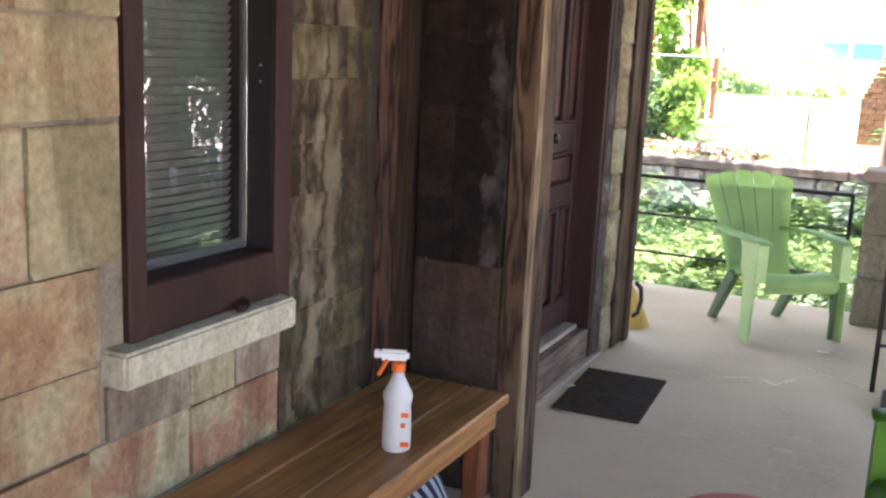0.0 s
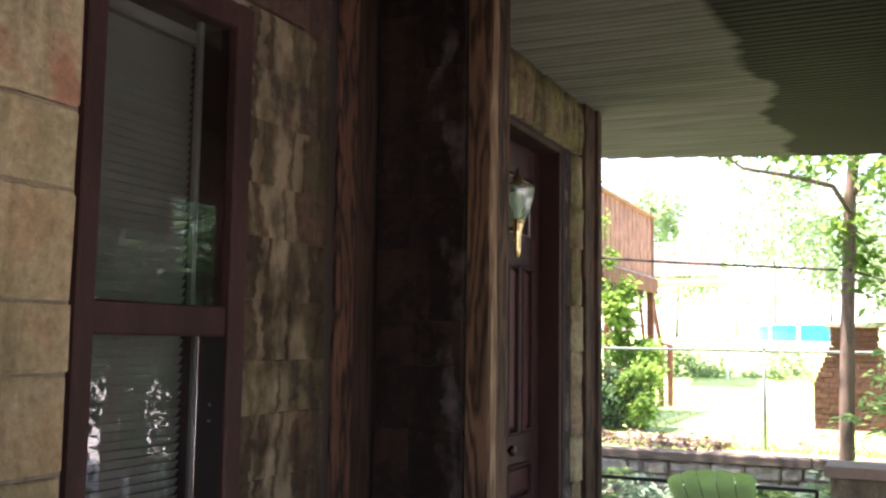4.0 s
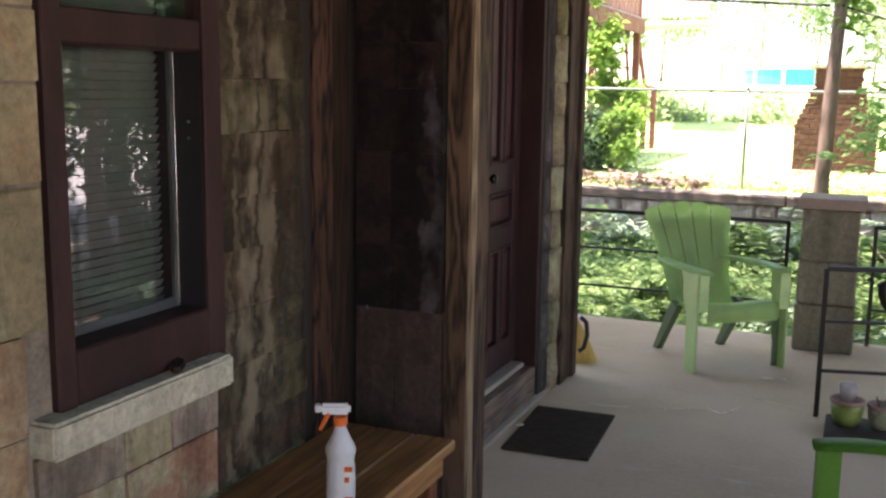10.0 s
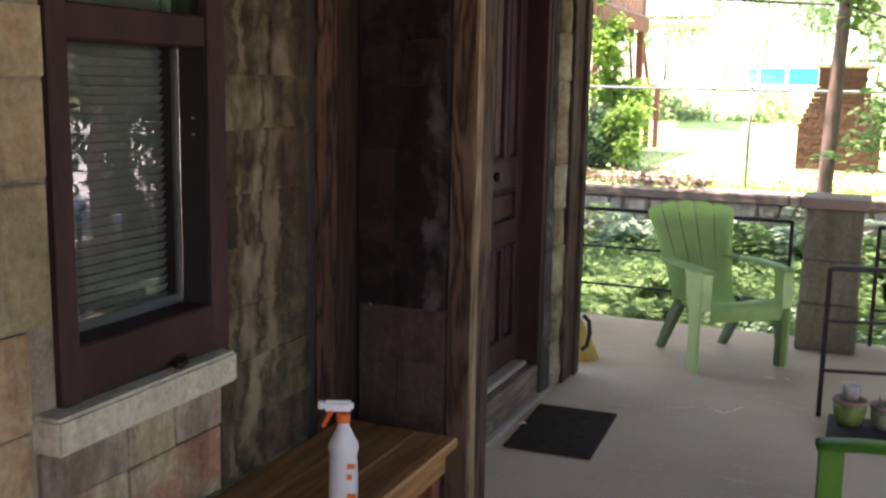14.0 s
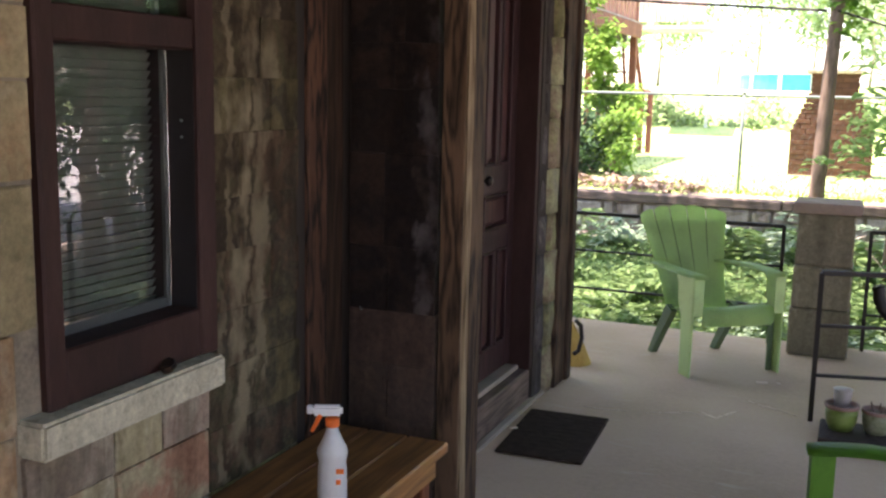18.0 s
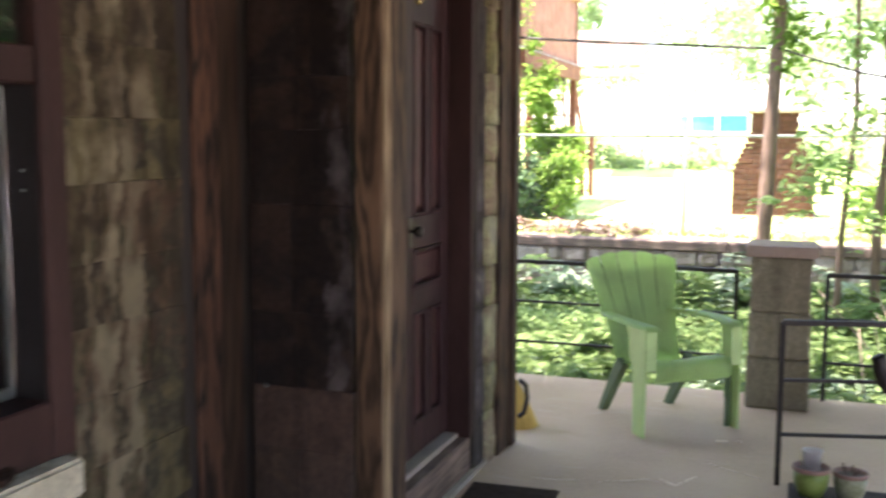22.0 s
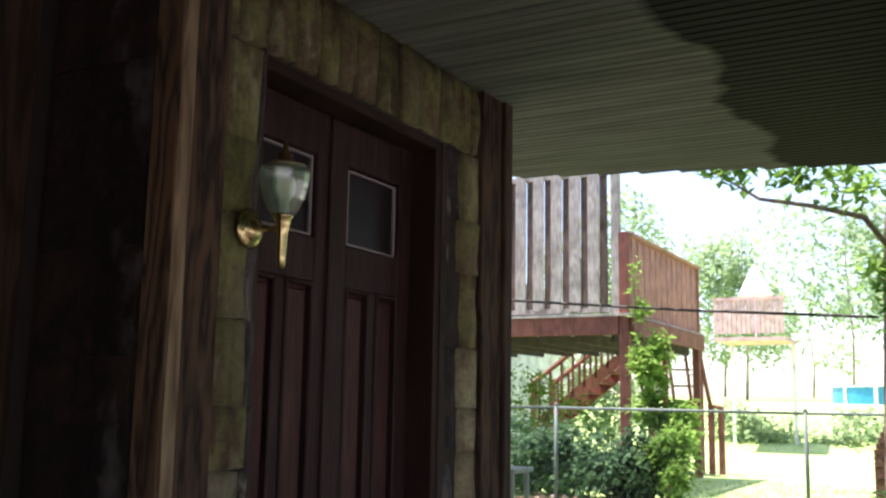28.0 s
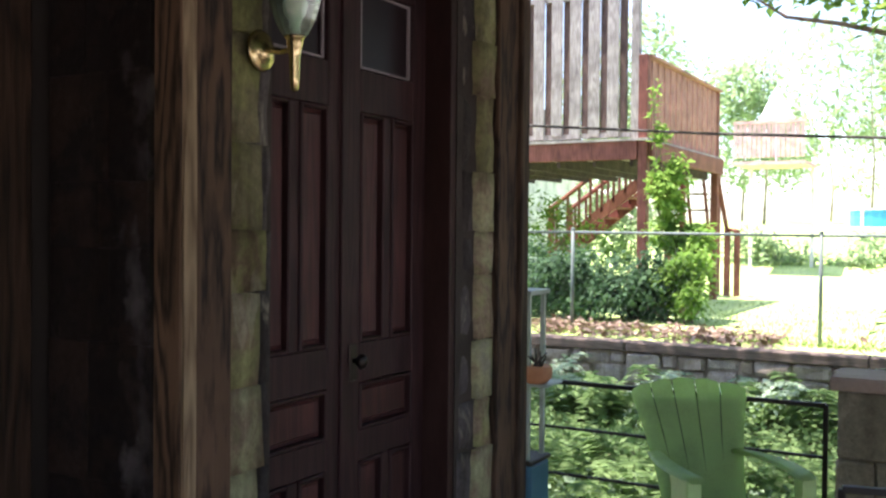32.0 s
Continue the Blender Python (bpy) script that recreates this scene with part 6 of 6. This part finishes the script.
def far_deck():
    d = thing("balcony", "far pale-red balcony with a slatted rail", "balcony", (-4.0, 31.0, 0.35))
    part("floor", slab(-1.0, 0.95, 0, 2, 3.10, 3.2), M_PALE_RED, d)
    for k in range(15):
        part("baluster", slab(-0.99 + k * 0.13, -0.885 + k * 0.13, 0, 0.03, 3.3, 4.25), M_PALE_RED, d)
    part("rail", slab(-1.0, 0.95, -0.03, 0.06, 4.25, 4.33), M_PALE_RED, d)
    # Posts take the siding white, paled for the same glare.
    for x in (-0.9, 0.85):
        part("post", slab(x - 0.05, x + 0.05, 1.88, 1.98, 0, 3.10), M_SIDING, d)


def patio_umbrella():
    u = thing("patio_umbrella", "white patio umbrella with its cloth let down, on the far balcony", "umbrella", (-4.05, 32.2, 3.55))
    part("pole", bar([(0, 0, 0), (0, 0, 2.2)], 0.03), M_SIDING, u)
    part("cloth", lathe([(0.50, 1.30), (0.34, 1.62), (0.20, 1.90), (0.09, 2.10), (0.02, 2.22), (0.0, 2.20)], 8), M_SIDING, u)


patio_umbrella()
far_deck()

bgr = random.Random(77)
for (x, y, h, r, n) in ((-16, 60, 11, 3.6, 700), (-11.5, 61, 12, 3.4, 700), (-6.5, 60, 7, 3.2, 300), (-1.5, 62, 11, 3.4, 700), (3.5, 60, 11.5, 3.4, 700), (8, 61, 11, 3.4, 700), (-13, 44, 9, 3.2, 900), (-7.6, 48, 8.6, 2.9, 560), (1.5, 55, 6.5, 3.0, 600), (5.5, 46, 10, 3.6, 1000), (10.5, 42, 9, 3.4, 900), (15, 38, 10, 3.6, 900), (8.0, 30, 8, 2.6, 900), (5.8, 24, 7, 2.0, 900), (-3.6, 52, 10.5, 3.6, 600)):
    g = 1.8 if y > 37 else 0.4
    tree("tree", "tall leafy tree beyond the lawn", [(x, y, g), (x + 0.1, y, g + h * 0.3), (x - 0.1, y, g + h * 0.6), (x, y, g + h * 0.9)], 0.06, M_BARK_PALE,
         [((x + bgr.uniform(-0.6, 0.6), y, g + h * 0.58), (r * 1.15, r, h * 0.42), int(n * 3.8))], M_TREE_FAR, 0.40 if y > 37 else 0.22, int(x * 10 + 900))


# the street side of the porch, seen in the window glass; more trees added to cut light
structure("road", slab(9.5, 33, -40, 60, -0.5, -0.46), M_ASPHALT, "pale sunlit street beyond the trees", "road")
structure("pavement", slab(6.8, 9.5, -40, 60, -0.5, -0.40, 0.02), material("pale_pavement", (0.44, 0.38, 0.34), (0.34, 0.29, 0.26), 0.9, 2, 40, 0.2), "pale pinkish concrete pavement along the street", "pavement")
# Some fill the reflection; the rest are unseen, added to shade porch and ground.
for k, (x, y, h) in enumerate(((4.6, 8.4, 5.8), (6.2, 10.6, 6.5), (8.2, 12.6, 7.0), (7.4, 6.4, 6.5), (5.4, 13.6, 6.0), (7.0, 2.6, 6.5), (6.6, -1.5, 6.5), (4.4, 4.0, 6.2), (4.3, 0.2, 6.2))):
    tree("tree", "leafy street-side tree, set to shade the porch", [(x, y, -0.5), (x + 0.1, y, 0.8), (x - 0.1, y + 0.1, 2.2), (x, y, h * 0.8)], 0.1, M_BARK,
         [((x - 0.5, y, h * 0.80), (2.3, 2.3, 1.2), 3400)] + ([((x - 0.3, y + 0.4, 1.75), (1.15, 1.15, 0.85), 1100)] if k < 7 else []), M_LEAF, 0.2, 300 + k)
# This row darkens the reflection and is added to block low sky light.
for k in range(16):
    x, y, h = 35.5 + 5.5 * (k % 2), -18 + 5.0 * k, 15.0 + (k * 37 % 5) * 0.7
    tree("tree", "tall dense tree across the street, set to cut sky light", [(x, y, -0.5), (x + 0.2, y, h * 0.3), (x - 0.1, y + 0.1, h * 0.6), (x, y, h * 0.9)], 0.24, M_BARK,
         [((x, y, h * 0.5), (6.2, 6.2, h * 0.52), 2800)], M_LEAF, 0.8, 340 + k)
for k, (x, y, r) in enumerate(((7.0, 12.0, 0.8), (5.5, 9.95, 0.6), (5.5, 8.5, 0.7), (7.6, 10.6, 0.6))):
    shrub("dark leafy bush between porch and street", [((x, y, 0.75), (r, r, 0.95), 600)], M_LEAF, 0.16, 370 + k, (x, y, -0.5))
rail_panel("railing", "thin black iron railing on the street side of the porch", [(2.25, 5.6), (2.25, 3.4), (2.25, 1.2)], (0.22, 0.47, 0.72))


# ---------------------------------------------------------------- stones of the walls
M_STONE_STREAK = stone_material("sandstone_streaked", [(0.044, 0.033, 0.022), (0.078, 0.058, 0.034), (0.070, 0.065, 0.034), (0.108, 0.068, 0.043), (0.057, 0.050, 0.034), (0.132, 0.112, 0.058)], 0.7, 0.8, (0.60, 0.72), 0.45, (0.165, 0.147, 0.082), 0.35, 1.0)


def lime_run(m, axis, lanes, tone, thick=0.34):
    """Pale ragged runs down a dark wall. Lanes: (centre, half-width, strength) along x (0) or y (1); they break at joints and wander."""
    n, l = m.node_tree.nodes, m.node_tree.links
    bsdf = n["Principled BSDF"]
    colour = bsdf.inputs["Base Color"].links[0].from_socket
    geo, sep = n.new("ShaderNodeNewGeometry"), n.new("ShaderNodeSeparateXYZ")
    l.new(geo.outputs["Position"], sep.inputs[0])
    value = sep.outputs[axis]
    for scale, stretch, amount in ((3.0, (0.3, 0.3, 1.0), 0.08), (10.0, (1, 1, 0.8), 0.16), (45.0, (1, 1, 0.8), 0.05)):
        mp, no, ma, off = n.new("ShaderNodeMapping"), n.new("ShaderNodeTexNoise"), n.new("ShaderNodeMath"), n.new("ShaderNodeMath")
        mp.inputs["Scale"].default_value = stretch
        no.inputs["Scale"].default_value, no.inputs["Detail"].default_value = scale, 4
        l.new(geo.outputs["Position"], mp.inputs[0])
        l.new(mp.outputs[0], no.inputs[0])
        off.operation, off.inputs[1].default_value = "SUBTRACT", 0.5
        l.new(no.outputs[0], off.inputs[0])
        ma.operation, ma.inputs[1].default_value = "MULTIPLY_ADD", amount
        l.new(off.outputs[0], ma.inputs[0])
        l.new(value, ma.inputs[2])
        value = ma.outputs[0]
    info, shift, mo = n.new("ShaderNodeObjectInfo"), n.new("ShaderNodeMapRange"), n.new("ShaderNodeMath")
    shift.inputs["To Min"].default_value, shift.inputs["To Max"].default_value = -0.045, 0.045
    l.new(info.outputs["Random"], shift.inputs[0])
    mo.operation = "ADD"
    l.new(value, mo.inputs[0])
    l.new(shift.outputs[0], mo.inputs[1])
    value = mo.outputs[0]
    brk, bm_ = n.new("ShaderNodeTexNoise"), n.new("ShaderNodeMapping")
    bm_.inputs["Scale"].default_value = (1.5, 1.5, 1.0)
    brk.inputs["Scale"].default_value, brk.inputs["Detail"].default_value = 6.5, 5
    l.new(geo.outputs["Position"], bm_.inputs[0])
    l.new(bm_.outputs[0], brk.inputs[0])
    for centre, half, strength in lanes:
        sub, ab, mr, br, mul, mx = (n.new("ShaderNodeMath"), n.new("ShaderNodeMath"), n.new("ShaderNodeMapRange"), n.new("ShaderNodeMapRange"), n.new("ShaderNodeMath"), n.new("ShaderNodeMix"))
        sub.operation, sub.inputs[1].default_value = "SUBTRACT", centre
        ab.operation, mul.operation = "ABSOLUTE", "MULTIPLY"
        l.new(value, sub.inputs[0])
        l.new(sub.outputs[0], ab.inputs[0])
        mr.interpolation_type = "SMOOTHSTEP"
        mr.inputs["From Min"].default_value, mr.inputs["From Max"].default_value = half, half * 0.45
        l.new(ab.outputs[0], mr.inputs[0])
        br.inputs["From Min"].default_value, br.inputs["From Max"].default_value, br.inputs["To Max"].default_value = thick, thick + 0.22, strength
        l.new(brk.outputs[0], br.inputs[0])
        l.new(mr.outputs[0], mul.inputs[0])
        l.new(br.outputs[0], mul.inputs[1])
        mx.data_type = "RGBA"
        mx.inputs[7].default_value = (*tone, 1)
        l.new(mul.outputs[0], mx.inputs[0])
        l.new(colour, mx.inputs[6])
        colour = mx.outputs[2]
    l.new(colour, bsdf.inputs["Base Color"])


lime_run(M_STONE_STREAK, 1, ((3.565, 0.062, 0.9), (3.665, 0.045, 0.6), (3.47, 0.022, 0.5)), (0.27, 0.225, 0.145), 0.38)
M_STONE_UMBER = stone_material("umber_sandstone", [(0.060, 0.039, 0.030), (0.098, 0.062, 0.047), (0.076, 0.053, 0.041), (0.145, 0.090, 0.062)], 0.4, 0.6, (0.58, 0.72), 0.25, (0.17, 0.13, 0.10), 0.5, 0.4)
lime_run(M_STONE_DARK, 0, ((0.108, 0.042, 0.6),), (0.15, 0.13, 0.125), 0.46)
M_STONE_MOSS = stone_material("mossy_sandstone", [(0.125, 0.112, 0.065), (0.24, 0.235, 0.10), (0.19, 0.13, 0.085), (0.29, 0.29, 0.12), (0.22, 0.19, 0.11), (0.34, 0.33, 0.18)], 0.6, 0.6, vary=0.7)
M_STONE_PALE_MOSS = stone_material("pale_mossy_sandstone", [(0.24, 0.22, 0.13), (0.36, 0.36, 0.17), (0.30, 0.22, 0.155), (0.42, 0.41, 0.23), (0.33, 0.31, 0.22)], 0.55, 0.7, vary=0.8)
M_STONE_GREY = stone_material("grey_sandstone", [(0.07, 0.062, 0.062), (0.125, 0.110, 0.107), (0.10, 0.088, 0.090), (0.19, 0.168, 0.145)], 0.7, 0.6)


def block_mesh(name, mat, seed):
    """A unit block with worn, uneven edges."""
    rg = random.Random(seed)
    bm = slab(-0.5, 0.5, -0.5, 0.5, -0.5, 0.5, 0.022)
    for v in bm.verts:
        v.co += Vector((rg.uniform(-0.02, 0.02), rg.uniform(-0.012, 0.012), rg.uniform(-0.016, 0.016)))
    me = mesh_of(bm, name)
    me.materials.append(mat)
    return me


BLOCKS = {}


def stone(parent, mat, x0, x1, y0, y1, z0, z1, rg):
    pool_ = BLOCKS.setdefault(mat.name, [block_mesh("stone", mat, 50 + i) for i in range(6)])
    o = new("stone", rg.choice(pool_))
    o.parent = parent
    o.matrix_local = Matrix.LocRotScale(((x0 + x1) / 2, (y0 + y1) / 2, (z0 + z1) / 2), Euler((rg.uniform(-0.008, 0.008), 0, 0)), (x1 - x0, y1 - y0, z1 - z0))


def course(parent, mat, face, y0, y1, z0, z1, rg, long=(0.26, 0.5), joint=0.007):
    """One course of stones along a wall that faces +x."""
    y = y0
    while y < y1 - 0.01:
        ln = rg.uniform(*long)
        if y + ln > y1 - 0.1:
            ln = y1 - y
        stone(parent, mat, face - 0.09, face + rg.uniform(-0.004, 0.010), y + joint / 2, y + ln - joint / 2, z0 + joint / 2, z1 - joint / 2, rg)
        y += ln


rg = random.Random(2024)
ZS = [0.0, 0.20, 0.42, 0.60, 0.775, 0.985, 1.28, 1.48, 1.62, 1.85, 2.02, 2.26, 2.44, 2.62, 2.76]
for z0, z1 in zip(ZS, ZS[1:]):
    if z1 <= 0.73 or z0 >= 2.42:
        top = z1
        course(wall_west, M_STONE, WALL_X, 0.6, 3.395 if z1 <= 0.73 else 2.845, z0, top, rg)
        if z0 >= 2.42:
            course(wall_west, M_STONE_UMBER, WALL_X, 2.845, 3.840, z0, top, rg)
        if z1 <= 0.43:
            course(wall_west, M_STONE_MOSS, WALL_X, 3.40, 3.840, z0, min(top, 0.42), rg)
    else:
        course(wall_west, M_STONE, WALL_X, 0.6, 2.845 if z0 > 0.78 else 2.78, z0, z1, rg)
ZR = [0.42, 0.58, 0.74, 0.89, 1.05, 1.19, 1.36, 1.50, 1.66, 1.83, 1.97, 2.14, 2.28, 2.44]
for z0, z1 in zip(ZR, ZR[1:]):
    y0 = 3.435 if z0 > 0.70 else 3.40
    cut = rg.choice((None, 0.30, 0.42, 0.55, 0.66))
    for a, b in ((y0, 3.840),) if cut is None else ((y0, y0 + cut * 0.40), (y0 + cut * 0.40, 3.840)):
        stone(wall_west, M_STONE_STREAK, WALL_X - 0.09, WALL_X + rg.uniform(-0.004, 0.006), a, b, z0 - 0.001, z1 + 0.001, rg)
# pale stones under the sill
for a, b, m_ in ((2.79, 3.045, M_SILL_DULL), (3.05, 3.21, M_STONE), (3.215, 3.395, M_SILL_DULL)):
    stone(wall_west, m_, WALL_X - 0.09, WALL_X + 0.005, a, b, 0.602, 0.722, rg)

# return wall facing the bench; shade is put into its darker upper stones
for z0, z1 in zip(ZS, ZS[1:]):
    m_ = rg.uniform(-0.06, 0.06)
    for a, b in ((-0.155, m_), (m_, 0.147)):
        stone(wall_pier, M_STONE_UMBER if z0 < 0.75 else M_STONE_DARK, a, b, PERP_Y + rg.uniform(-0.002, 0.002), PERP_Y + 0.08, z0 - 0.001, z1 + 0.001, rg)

# stones beside and over the door: worn, lumpy quoins
def lumpy(parent, mat, x0, x1, y0, y1, z0, z1, seed):
    """A rough stone with rounded arrises and an uneven face."""
    bm = slab(-1, 1, -1, 1, -1, 1)
    bmesh.ops.subdivide_edges(bm, edges=bm.edges[:], cuts=2, use_grid_fill=True)
    half, mid = Vector(((x1 - x0) / 2, (y1 - y0) / 2, (z1 - z0) / 2)), Vector(((x0 + x1) / 2, (y0 + y1) / 2, (z0 + z1) / 2))
    for v in bm.verts:
        rim = sum(abs(c) > 0.99 for c in v.co)
        p = Vector((v.co.x * half.x, v.co.y * half.y, v.co.z * half.z))
        if rim > 1:
            p -= Vector((math.copysign(0.010, v.co.x), math.copysign(0.012, v.co.y) * (abs(v.co.y) > 0.99), math.copysign(0.005, v.co.z) * (abs(v.co.z) > 0.99)))
        n_ = noise.noise_vector((p + mid) * 9.0 + Vector((seed * 3.1, 0, 0)))
        v.co = p + Vector((n_.x * 0.010, n_.y * 0.014, n_.z * 0.006))
    ob = part("stone", bm, mat, parent, smooth=True)
    ob.location = mid
    return ob


ZD = [0.0, 0.24, 0.46, 0.72, 0.90, 1.12, 1.36, 1.52, 1.74, 2.02, 2.22, 2.48]
for k, (z0, z1) in enumerate(zip(ZD, ZD[1:])):
    m_ = 4.700 + rg.uniform(-0.022, 0.018)
    lumpy(wall_door, M_STONE_PALE_MOSS if z0 < 1.3 else M_STONE_MOSS, -0.09, rg.uniform(-0.002, 0.008), 4.285, m_ + 0.004, z0 - 0.002, z1 + 0.002, k)
    lumpy(wall_door, M_STONE_GREY, -0.16, rg.uniform(-0.016, -0.006), m_ - 0.004, 4.742 + rg.uniform(-0.012, 0.008), z0 - 0.004, z1 + 0.004, k + 40)
    m_ = rg.uniform(5.875, 5.915)
    lumpy(wall_door, M_STONE_GREY, -0.19, rg.uniform(-0.028, -0.014), 5.785 + rg.uniform(-0.006, 0.016), m_ + 0.006, z0 - 0.004, z1 + 0.004, k + 80)
    lumpy(wall_door, M_STONE_PALE_MOSS, -0.19, rg.uniform(-0.006, 0.010), m_ - 0.006, 6.028 + rg.uniform(-0.008, 0.006), z0 - 0.002, z1 + 0.002, k + 120)
y, k = 4.285, 0
while y < 6.02:
    w = min(rg.uniform(0.085, 0.15), 6.03 - y)
    lumpy(wall_door, M_STONE_MOSS, -0.19, rg.uniform(-0.006, 0.008), y, y + w, 2.487, CEIL - 0.004, 160 + k)
    y, k = y + w, k + 1
